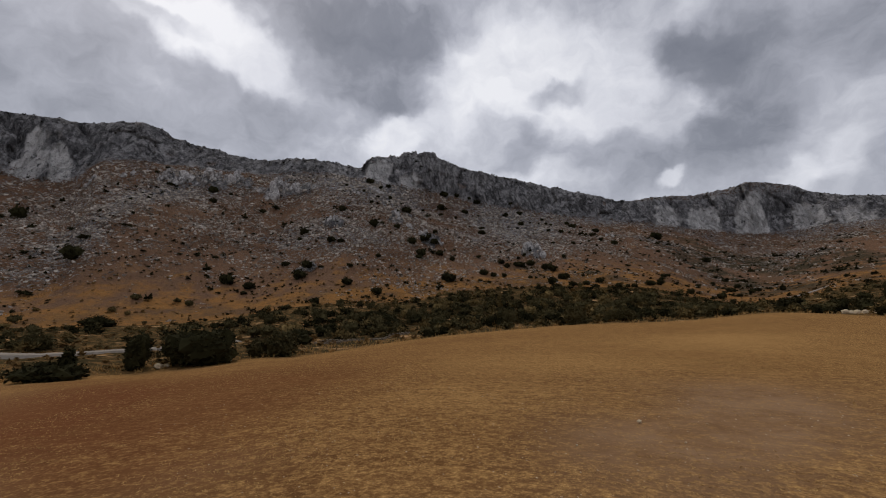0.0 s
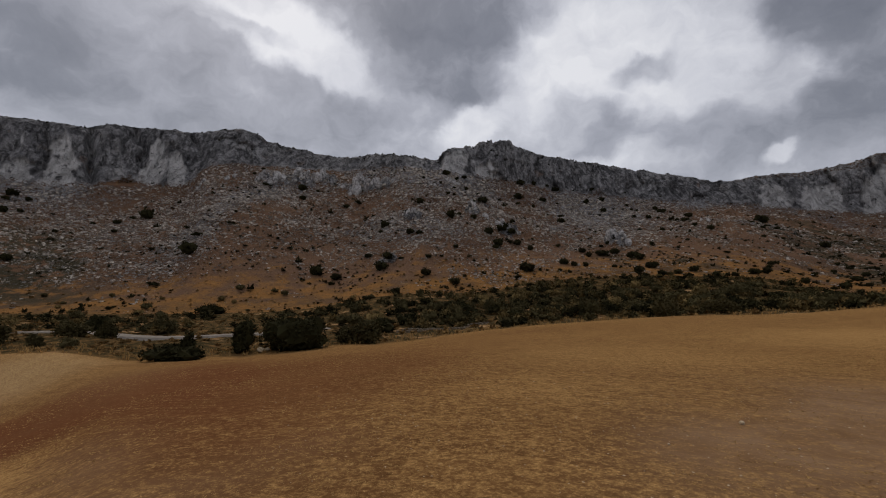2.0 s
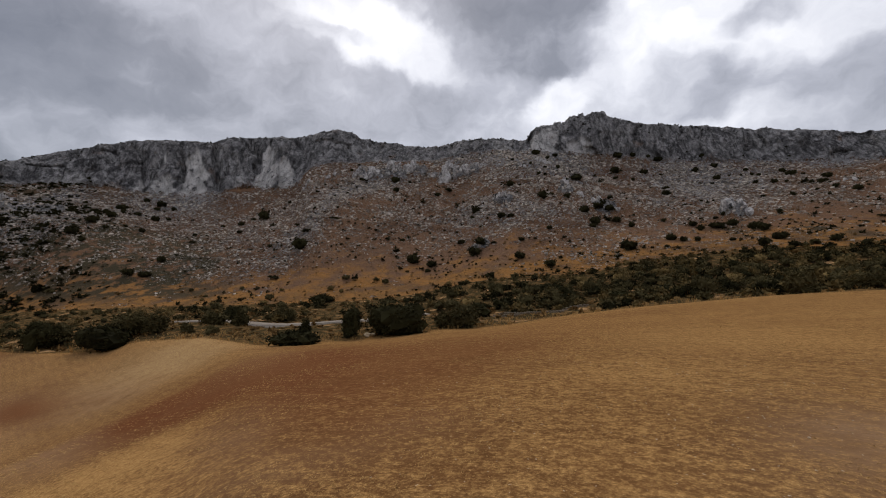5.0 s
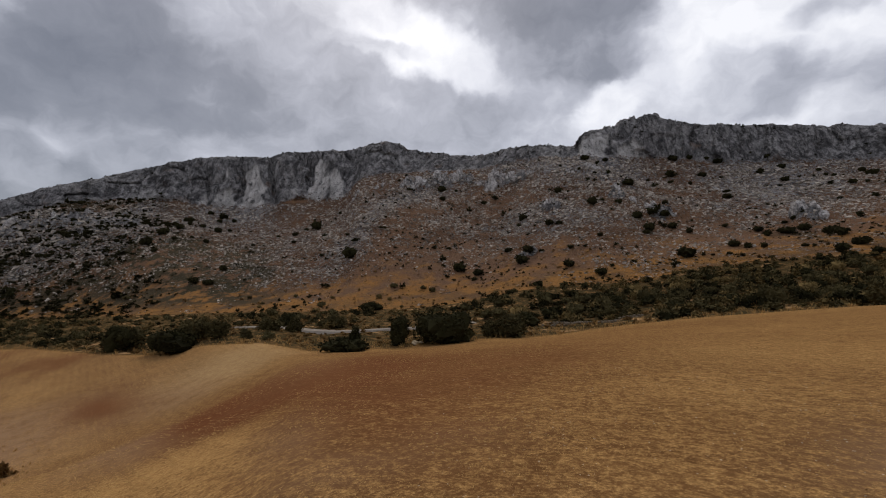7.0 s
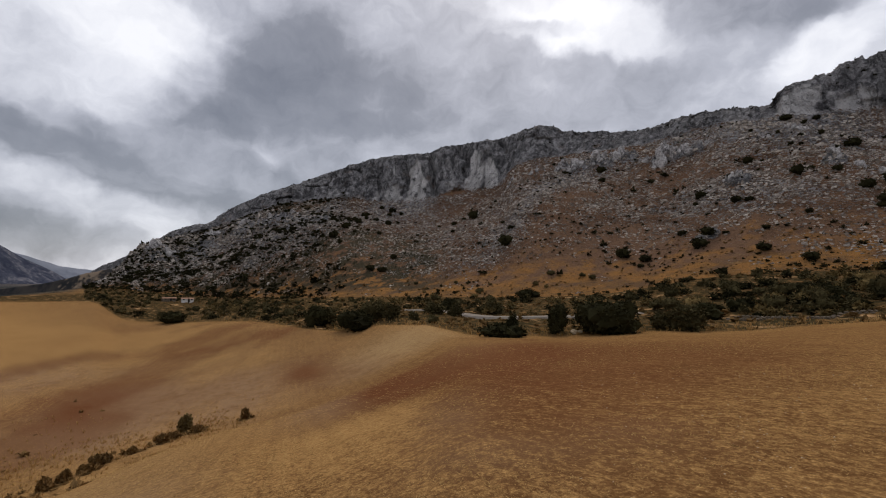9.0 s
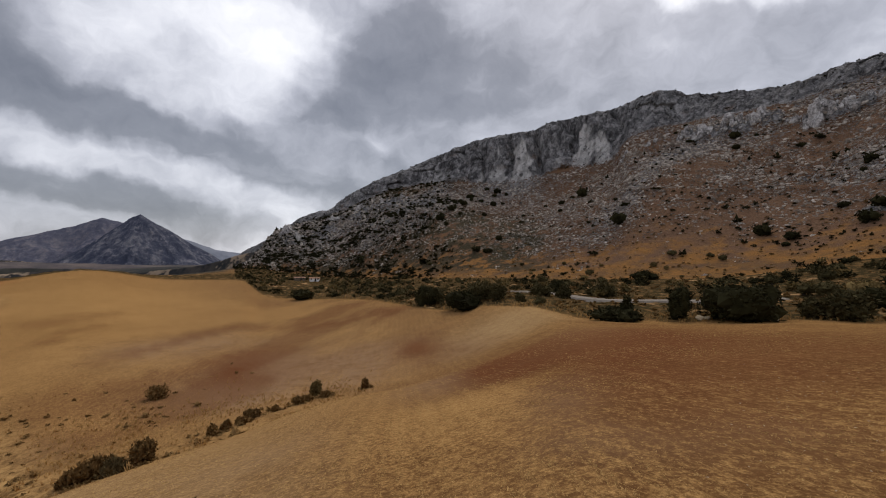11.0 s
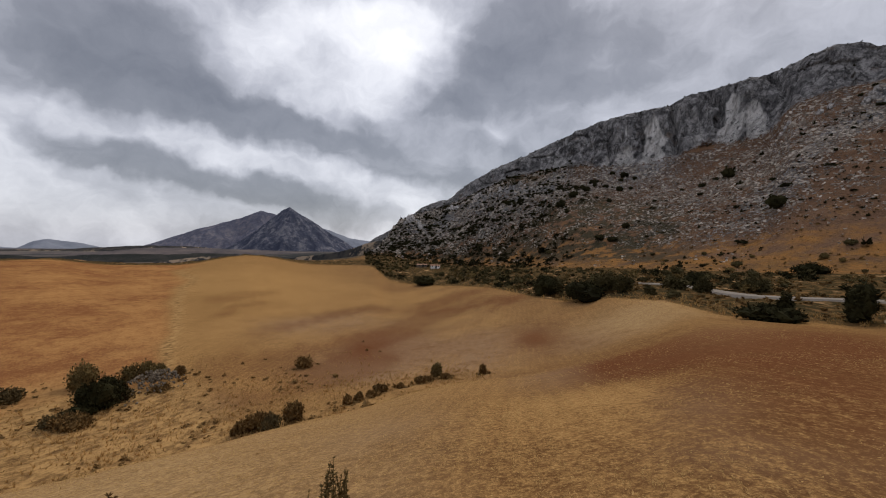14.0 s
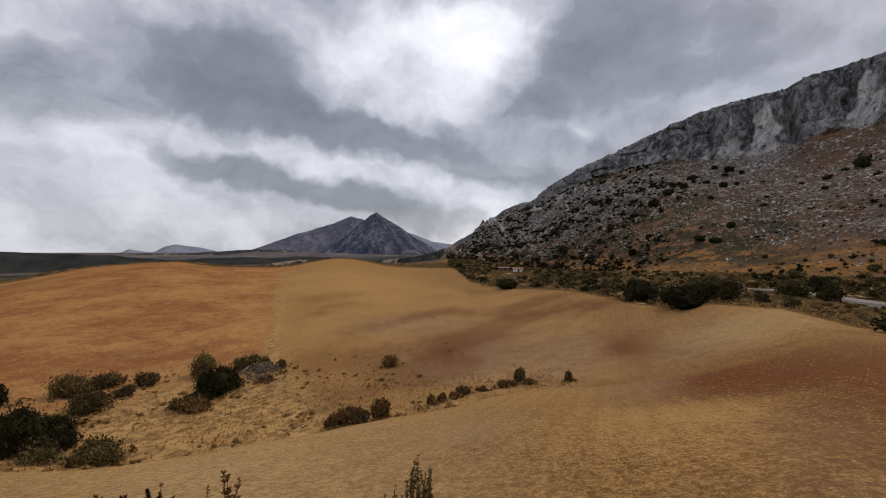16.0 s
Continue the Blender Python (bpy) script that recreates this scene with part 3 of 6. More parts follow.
def hill_material():
    """Dry grass slope strewn with limestone, bare rock on the cliffs."""
    m, n, bsdf = material("limestone_hillside", 1.0, 0.03)
    p = place_of(n)
    mid = n.noise(p, 0.10, 5, 0.65)
    fine = n.noise(p, 0.75, 6, 0.75)
    speck = n.noise(n.mapping(p, rot=(0.2, 0.15, 0.3), scale=(0.8, 0.8, 1.5)), 0.85, 5, 0.8)
    clump = n.noise(p, 0.28, 5, 0.7)
    up, rock = n.attr("up"), n.attr("rock")
    grass = n.mix(n.remap(n.math("ADD", up, n.math("MULTIPLY", n.math("SUBTRACT", mid, 0.5), 0.9)), 0.02, 0.24), (0.300, 0.146, 0.046), (0.178, 0.102, 0.062))
    grass = n.mix(n.remap(fine, 0.50, 0.66, 0.0, 0.75), grass, (0.085, 0.058, 0.034))
    grass = n.mix(n.remap(clump, 0.56, 0.70, 0.0, 0.5), grass, (0.40, 0.235, 0.10))
    scrub = n.mix(fine, (0.025, 0.026, 0.015), (0.09, 0.068, 0.04))
    grass = n.mix(n.math("MULTIPLY", n.attr("scrub"), n.remap(n.math("ADD", mid, n.math("MULTIPLY", n.math("SUBTRACT", clump, 0.5), 0.7)), 0.39, 0.53)), grass, scrub)
    # rock colours: weathered grey, pale fresh faces, rust and dark water stains
    strata = n.noise(n.mapping(p, rot=(0.25, 0.5, 0), scale=(1.0, 1.0, 0.8)), 0.22, 8, 0.72)
    stone = n.mix(n.remap(strata, 0.38, 0.62), (0.110, 0.106, 0.108), (0.36, 0.345, 0.34))
    stone = n.mix(n.remap(n.noise(p, 0.045, 6, 0.65), 0.44, 0.60, 0.0, 0.6), stone, (0.40, 0.385, 0.375))
    stone = n.mix(n.remap(speck, 0.5, 0.68, 0.0, 0.55), stone, (0.45, 0.435, 0.41))
    stains = n.noise(n.mapping(p, scale=(0.3, 0.3, 0.06)), 1.0, 6, 0.7)
    stone = n.mix(n.math("MULTIPLY", n.remap(stains, 0.50, 0.64, 0.0, 0.6), n.remap(rock, 0.7, 0.95)), stone, (0.065, 0.064, 0.068))
    stone = n.mix(n.remap(n.noise(p, 0.06, 4, 0.6), 0.6, 0.72, 0.0, 0.45), stone, (0.28, 0.175, 0.115))
    seam = n.math("ABSOLUTE", n.math("SUBTRACT", n.noise(n.mapping(p, scale=(0.11, 0.11, 0.028)), 1.0, 5, 0.65), 0.5))
    stone = n.mix(n.math("MULTIPLY", n.remap(seam, 0.0, 0.016, 0.7, 0.0), n.remap(rock, 0.7, 0.95)), stone, (0.035, 0.035, 0.038))
    bent = n.vec("ADD", n.mapping(p, rot=(0.1, 0.2, 0), scale=(0.13, 0.13, 0.06)), n.vec("SCALE", n.noise(p, 0.08, 5, 0.7, colour=True), 1.3))
    joint = n.remap(n.voronoi(bent, 1.0, "DISTANCE_TO_EDGE"), 0.0, 0.06, 0.5, 0.0)
    stone = n.mix(n.math("MULTIPLY", joint, n.remap(rock, 0.7, 0.95)), stone, (0.035, 0.034, 0.036))
    fresh = n.math("MULTIPLY", n.attr("fresh"), n.remap(n.noise(n.mapping(p, scale=(1, 1, 0.6)), 0.17, 8, 0.75), 0.37, 0.44))
    stone = n.mix(fresh, stone, n.mix(n.remap(stains, 0.46, 0.66), (0.66, 0.63, 0.60), (0.46, 0.437, 0.41)))
    # large random dark patches on bare rock, weaker on the pale faces
    dark_patch = n.remap(n.noise(n.mapping(p, scale=(0.075, 0.075, 0.03)), 1.0, 6, 0.7), 0.52, 0.58, 0.0, 0.5)
    stone = n.mix(n.math("MULTIPLY", n.math("MULTIPLY", dark_patch, n.remap(fresh, 0.3, 0.9, 1.0, 0.15)), n.remap(rock, 0.8, 0.95)), stone, (0.075, 0.073, 0.075))
    # shade inside cracks and clefts, darkened into the stone colour
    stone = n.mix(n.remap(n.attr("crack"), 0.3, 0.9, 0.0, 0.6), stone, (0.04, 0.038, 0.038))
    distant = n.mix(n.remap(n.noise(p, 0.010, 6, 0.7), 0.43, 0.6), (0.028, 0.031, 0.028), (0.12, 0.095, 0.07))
    show = n.math("ADD", rock, n.math("ADD", n.math("MULTIPLY", n.math("SUBTRACT", speck, 0.5), 2.8), n.math("MULTIPLY", n.math("SUBTRACT", clump, 0.5), 1.2)))
    show = n.remap(show, 0.46, 0.56)
    col = n.mix(show, grass, stone)
    # dark specks painted in as the shadowed gaps between rocks
    col = n.mix(n.math("MULTIPLY", n.remap(n.noise(p, 1.15, 5, 0.8), 0.55, 0.64, 0.0, 0.8), n.remap(rock, 0.1, 0.5)), col, (0.04, 0.035, 0.03))
    # plain grows paler with distance: haze put into its colour
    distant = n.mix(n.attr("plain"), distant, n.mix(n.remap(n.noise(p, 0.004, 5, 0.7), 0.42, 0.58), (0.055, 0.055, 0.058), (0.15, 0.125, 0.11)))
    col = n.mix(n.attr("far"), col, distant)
    n.feed(bsdf.inputs["Base Color"], col)
    height = n.math("ADD", n.math("MULTIPLY", show, n.math("ADD", 0.4, speck)), n.math("ADD", n.math("MULTIPLY", fine, 0.6), n.math("MULTIPLY", n.remap(seam, 0.0, 0.04), n.math("MULTIPLY", rock, 1.5))))
    height = n.math("ADD", height, n.math("MULTIPLY", strata, n.math("MULTIPLY", rock, 1.2)))
    bump(n, bsdf, height, 1.0, 1.2)
    return m


def leaf_material(name, dark, light, rough=1.0):
    m, n, bsdf = material(name, rough, 0.03)
    geo = n.put("ShaderNodeNewGeometry").outputs["Random Per Island"]
    who = n.put("ShaderNodeObjectInfo").outputs["Random"]
    f = n.math("ADD", n.math("MULTIPLY", geo, 0.65), n.math("MULTIPLY", who, 0.35))
    col = n.mix(f, dark, light)
    n.feed(bsdf.inputs["Base Color"], col)
    return m


def plain_material(name, a, b, scale=4.0, rough=0.9, relief_depth=0.02):
    m, n, bsdf = material(name, rough, 0.1)
    p = place_of(n)
    f = n.noise(p, scale, 6, 0.65)
    who = n.put("ShaderNodeObjectInfo").outputs["Random"]
    f2 = n.math("ADD", n.math("MULTIPLY", n.remap(f, 0.3, 0.7), 0.6), n.math("MULTIPLY", who, 0.4))
    n.feed(bsdf.inputs["Base Color"], n.mix(f2, a, b))
    bump(n, bsdf, n.noise(p, scale * 5, 5, 0.7), 0.6, relief_depth)
    return m


def hazed_rock_material(name, shades):
    """Bare distant mountain: shading of ravines and ribs, and haze, painted into the colour."""
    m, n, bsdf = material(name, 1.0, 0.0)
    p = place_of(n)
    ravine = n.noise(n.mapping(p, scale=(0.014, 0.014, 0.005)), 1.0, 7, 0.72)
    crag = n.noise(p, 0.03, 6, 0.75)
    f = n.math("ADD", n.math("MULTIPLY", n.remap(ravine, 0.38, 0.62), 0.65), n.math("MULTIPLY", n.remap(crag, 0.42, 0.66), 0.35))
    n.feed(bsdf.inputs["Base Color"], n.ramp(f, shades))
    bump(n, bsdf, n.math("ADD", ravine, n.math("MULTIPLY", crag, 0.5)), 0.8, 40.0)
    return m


def boulder_material():
    m, n, bsdf = material("loose_limestone", 0.95, 0.15)
    p = place_of(n)
    one = n.put("ShaderNodeNewGeometry").outputs["Random Per Island"]
    f = n.math("ADD", n.math("MULTIPLY", one, 0.6), n.math("MULTIPLY", n.noise(p, 1.5, 4, 0.7), 0.5))
    col = n.ramp(f, [(0.1, (0.085, 0.070, 0.058)), (0.45, (0.265, 0.222, 0.182)), (0.85, (0.60, 0.535, 0.46))])
    n.feed(bsdf.inputs["Base Color"], col)
    bump(n, bsdf, n.noise(p, 3.0, 5, 0.7), 0.7, 0.2)
    return m


BOULDER = boulder_material()
FIELD, HILL = field_material(), hill_material()
LEAF_OAK = leaf_material("holm_oak_leaves", (0.012, 0.011, 0.005), (0.042, 0.038, 0.016))
LEAF_OLIVE = leaf_material("grey_green_leaves", (0.030, 0.026, 0.011), (0.115, 0.092, 0.041))
LEAF_BROOM = leaf_material("broom_twigs", (0.070, 0.054, 0.022), (0.24, 0.165, 0.066))
LEAF_GULLY = leaf_material("brown_olive_leaves", (0.040, 0.031, 0.015), (0.16, 0.112, 0.050))
LEAF_DRY = leaf_material("dry_brown_twigs", (0.085, 0.052, 0.021), (0.27, 0.158, 0.060))
STRAW = leaf_material("dry_straw", (0.36, 0.21, 0.075), (0.62, 0.40, 0.16))
BARK = plain_material("bark", (0.05, 0.04, 0.03), (0.13, 0.10, 0.075), 9)
LIMESTONE = plain_material("limestone", (0.060, 0.046, 0.032), (0.29, 0.235, 0.175), 1.3, 0.95, 0.08)
GRAVEL = plain_material("pale_gravel_road", (0.21, 0.175, 0.14), (0.36, 0.315, 0.265), 0.8)
WHITEWASH = plain_material("whitewashed_wall", (0.70, 0.68, 0.64), (0.82, 0.80, 0.77), 0.7)
CLAY = plain_material("clay_roof_tiles", (0.30, 0.17, 0.11), (0.44, 0.27, 0.18), 2.0)
DARK = plain_material("dark_opening", (0.02, 0.02, 0.022), (0.05, 0.05, 0.05), 3.0)
WOODED = plain_material("dark_wooded_hills", (0.016, 0.019, 0.018), (0.060, 0.055, 0.046), 0.03, 1.0, 3.0)
# distance haze is painted as blue-grey into the next three colours
HAZY = plain_material("hazed_pale_hills", (0.16, 0.18, 0.22), (0.27, 0.285, 0.33), 0.006, 1.0, 4.0)
HAZED_ROCK = hazed_rock_material("hazed_distant_rock", [(0.15, (0.055, 0.062, 0.092)), (0.55, (0.100, 0.106, 0.140)), (0.95, (0.24, 0.232, 0.25))])
HAZED_PALE_ROCK = hazed_rock_material("hazed_pale_rock", [(0.15, (0.110, 0.115, 0.155)), (0.55, (0.155, 0.152, 0.19)), (0.95, (0.23, 0.215, 0.235))])


def far_fields_material():
    """Distant country: dark scrub broken by dry fields."""
    m, n, bsdf = material("distant_scrub_and_fields", 1.0, 0.0)
    p = place_of(n)
    f = n.noise(p, 0.014, 5, 0.7)
    g = n.noise(p, 0.05, 4, 0.7)
    col = n.mix(n.remap(g, 0.35, 0.65), (0.030, 0.032, 0.034), (0.075, 0.066, 0.058))
    col = n.mix(n.remap(f, 0.55, 0.60), col, n.mix(g, (0.26, 0.185, 0.125), (0.36, 0.28, 0.20)))
    n.feed(bsdf.inputs["Base Color"], col)
    return m


def crag_material():
    """Weathered grey limestone, mottled at random from dark to pale."""
    m, n, bsdf = material("outcrop_limestone", 1.0, 0.05)
    p = place_of(n)
    who = n.put("ShaderNodeObjectInfo").outputs["Random"]
    f = n.math("ADD", n.math("MULTIPLY", n.remap(n.noise(p, 0.6, 7, 0.75), 0.32, 0.68), 0.7), n.math("MULTIPLY", who, 0.3))
    col = n.ramp(f, [(0.1, (0.075, 0.070, 0.068)), (0.42, (0.33, 0.31, 0.295)), (0.85, (0.66, 0.63, 0.60))])
    n.feed(bsdf.inputs["Base Color"], col)
    bump(n, bsdf, n.noise(p, 1.2, 6, 0.75), 1.0, 0.5)
    return m


CRAGROCK = crag_material()
FARFIELDS = far_fields_material()
MAUVE = plain_material("dry_mauve_plain", (0.065, 0.060, 0.065), (0.20, 0.155, 0.135), 0.012, 1.0, 2.0)
PALESTONE = plain_material("pale_field_stone", (0.50, 0.39, 0.25), (0.66, 0.54, 0.38), 6.0, 0.95, 0.02)

# ---- the land ----
# Patches of the field: bearing, distance, half width (degrees), half depth (m), strength
PATCHES = {"red": [], "grey": [], "pale": [], "tan": []}
PATCHES["red"] += [(82.8, 63.1, 6.4, 8.4, 0.48), (61.3, 62.7, 3.5, 5.8, 0.51), (47.2, 27.1, 10.4, 8.8, 0.38), (38.4, 19.1, 5.6, 6.2, 0.26), (43.7, 21.8, 10.1, 6.5, 0.29), (52.7, 27.3, 7.6, 10.2, 0.43), (36.2, 30.7, 5.8, 10.7, 0.27), (60.9, 60.5, 3.4, 4.2, 0.44), (24.5, 18.6, 11.2, 5.9, 0.15), (12.0, 18.2, 6.9, 4.3, 0.1), (47.0, 30.0, 7.6, 8.9, 0.48), (52.2, 24.1, 4.7, 5.0, 0.41)]
PATCHES["red"] += [(35.6, 25.6, 9.4, 14.4, 0.26), (24.7, 12.3, 12.2, 3.3, 0.21), (39.2, 12.0, 8.2, 2.5, 0.18), (28.3, 8.0, 10.6, 1.1, 0.15), (27.9, 17.6, 14.3, 9.8, 0.21), (42.2, 21.3, 7.6, 8.0, 0.26), (36.2, 10.1, 10.5, 2.1, 0.15), (6.4, 39.5, 10.3, 18, 0.12), (19.6, 23.1, 11.3, 12.1, 0.21)]
PATCHES["grey"] += [(92.4, 77.8, 7.4, 9.6, 0.8), (77.1, 53.6, 11.9, 8.2, 0.75), (68.7, 64.0, 8.1, 6.1, 0.5), (99.8, 42.5, 3.0, 2.3, 0.5), (55.5, 24.3, 10.9, 5.4, 0.6), (44.5, 8.6, 5.4, 1.2, 0.5), (82.6, 11.5, 8.5, 3.0, 0.45), (60.8, 29.9, 5.4, 9.7, 0.6), (77.3, 51.7, 11.4, 5.0, 0.7), (85.5, 80.9, 5.5, 6.7, 0.6), (80.4, 63.4, 4.0, 3.2, 0.6), (40.2, 6.2, 10.3, 0.8, 0.4)]
PATCHES["grey"] += [(24.6, 7.5, 8.3, 1.0, 0.3), (53.4, 56.0, 5.0, 5.7, 0.75), (45.1, 11.4, 6.2, 1.7, 0.5), (-21.4, 7.7, 9.5, 1.5, 0.8), (-33.1, 11.0, 5.8, 2.9, 0.7), (-33.8, 11.8, 8.0, 2.8, 0.7)]
PATCHES["pale"] += [(89.0, 65.3, 5.5, 3.4, 0.8), (96.1, 48.8, 4.5, 3.7, 0.8), (57.3, 13.2, 8.7, 2.9, 0.52), (50.8, 8.4, 7.7, 0.9, 0.28), (97.5, 147.6, 9.1, 18, 0.9), (88.4, 118.8, 6.2, 18, 0.6), (54.0, 12.5, 6.2, 3.0, 0.59), (63.2, 13.3, 5.2, 3.3, 0.39), (89.3, 120.9, 3.6, 12.0, 0.6), (85.4, 70.0, 2.6, 2.2, 0.5), (16.6, 9.6, 8.6, 1.8, 0.35), (52.7, 13.4, 4.6, 2.5, 0.56)]
PATCHES["pale"] += [(-3.3, 11.4, 9.6, 1.8, 0.3), (-13.0, 21.9, 11.3, 4.8, 0.4), (-31.5, 44.4, 6.2, 6.8, 0.5), (-39.7, 8.3, 4.2, 1.6, 0.35), (-31.9, 44.5, 8.6, 5.3, 0.5)]
PATCHES["tan"] += [(50.4, 57.8, 6.2, 8.3, 0.38), (43.3, 37.1, 5.2, 10.3, 0.21), (110.0, 12.3, 14.6, 10.0, 0.43), (47.9, 58.4, 4.9, 4.5, 0.42), (54.2, 63.1, 6.3, 4.1, 0.23), (73.3, 77.2, 9.1, 7.4, 0.17), (50.9, 66.9, 5.0, 7.2, 0.32)]


def patches(kind):
    total = 0 * UU
    jb, jr = 3.0 * fbm(X / 16, Y / 16, 190, 4), 5.0 * fbm(X / 14, Y / 14, 194, 4)
    for b, r, wb, wr, gain in PATCHES[kind]:
        reach = min(1.0, r / 40)
        total = total + gain * np.exp(-(((BB + jb * reach - b) / wb) ** 2 + ((RR + jr * reach - r) / (1.2 * wr)) ** 2))
    return np.clip(total, 0, 1) * (srow[None, :] < 3.97)


def masks():
    s = srow[None, :]
    wob = 2.2 * fbm(X / 25, Y / 25, 90, 4)
    b = BB + wob
    inside = 1 - step(3.93, 4.0, s)
    red = step(31, 40, b) * (1 - step(55, 66, b)) * step(1.0, 1.7, s + 0.3 * fbm(X / 12, Y / 12, 93, 3)) * (1 - step(3.1, 3.8, s)) * inside
    red = red * step(-0.5, 0.2, fbm(X / 16, Y / 16, 95, 4))
    red = np.clip(red + 0.9 * step(58, 66, b) * (1 - step(84, 94, b)) * step(52, 66, RR) * (1 - step(110, 150, RR)) * inside * step(0.0, 0.35, fbm(X / 22, Y / 22, 96, 4)), 0, 1)
    rust = step(102, 105.5, b + 2.0 * (s - 3.5)) * step(2.95, 3.03, s) * (1 - step(3.97, 4.0, s)) * (BB < 175)
    pale = step(66, 80, b) * (1 - rust) * step(45, 75, RR) * inside * step(80, 92, b) + 0.55 * step(45, 62, b) * (1 - step(1.05, 1.2, s)) * step(0.45, 0.8, s)
    pale = pale + 0.7 * step(98, 110, b) * step(1.0, 1.2, s) * (1 - step(2.9, 3.05, s))
    grey = step(48, 62, b) * (1 - step(84, 99, b)) * step(40, 60, RR) * inside + 0.8 * (1 - step(-30, 5, b)) * (1 - step(0.25, 0.8, s)) + 0.6 * step(62, 80, b) * (1 - step(0.7, 1.0, s))
    wild = step(3.985, 4.01, s) * (BB < 84) + step(3.985, 4.01, s) * (BB >= 84) * (1 - step(4.3, 4.6, s))
    far = step(4.3, 4.8, s) * step(83, 86, BB)
    rim = np.exp(-((b - 103.5 + 2.0 * (s - 3.5)) / 0.7) ** 2) * step(2.95, 3.05, s) * (1 - step(3.7, 3.9, s))
    tussock = np.clip(step(1.1, 1.35, s + 0.25 * fbm(X / 4, Y / 4, 97, 3)) * (1 - step(2.85, 3.08, s + 0.2 * fbm(X / 6, Y / 6, 98, 3))), 0, 1)
    tussock = tussock * np.clip(step(96, 106, b) + step(67, 74, b) * np.exp(-((s - 1.8) / 0.45) ** 2), 0, 1) + 0.8 * rim * (BB < 130)
    along, across = -0.72 * X + 0.69 * Y, 0.69 * X + 0.72 * Y
    mottle = fbm(along / 30, across / 9, 250, 4) * step(58, 68, b) * (1 - step(99, 103, b)) * step(38, 50, RR) * (1 - step(110, 150, RR))
    red = red + (0.8 * step(4, 16, b) + 0.3 * step(-22, 0, b) * (1 - step(4, 16, b))) * (1 - step(48, 58, b)) * step(0.25, 0.7, s) * (1 - step(3.2, 3.7, s)) * np.clip(0.65 + 0.9 * fbm(X / 11, Y / 11, 256, 4), 0, 1)
    red, pale = red + 1.3 * step(0.02, 0.3, mottle), pale + 1.2 * step(0.02, 0.3, -mottle)
    pale = pale + 1.3 * rim * (BB < 130)
    red, pale, grey = np.clip(0.3 * red + patches("red"), 0, 1), np.clip(0.5 * pale + patches("pale"), 0, 1), np.clip(0.3 * grey + patches("grey"), 0, 1)
    tan = np.clip(patches("tan") + 0.45 * step(66, 88, b) * (1 - step(0.92, 1.08, s)), 0, 1)
    return tan, red, rust * (1 - 0.8 * rim), np.clip(pale, 0, 1), np.clip(grey, 0, 1), np.clip(wild, 0, 1), far, np.clip(tussock, 0, 1)


def streaks(b, u):
    """Dark bands of scrub that run slantwise down the slope."""
    q = u - 0.028 * b
    return (1 - step(-14, -5, b)) * step(0.02, 0.35, fbm(q * 8, b / 9, 240, 4)) * step(0.05, 0.15, u) * (1 - step(0.8, 0.95, u))


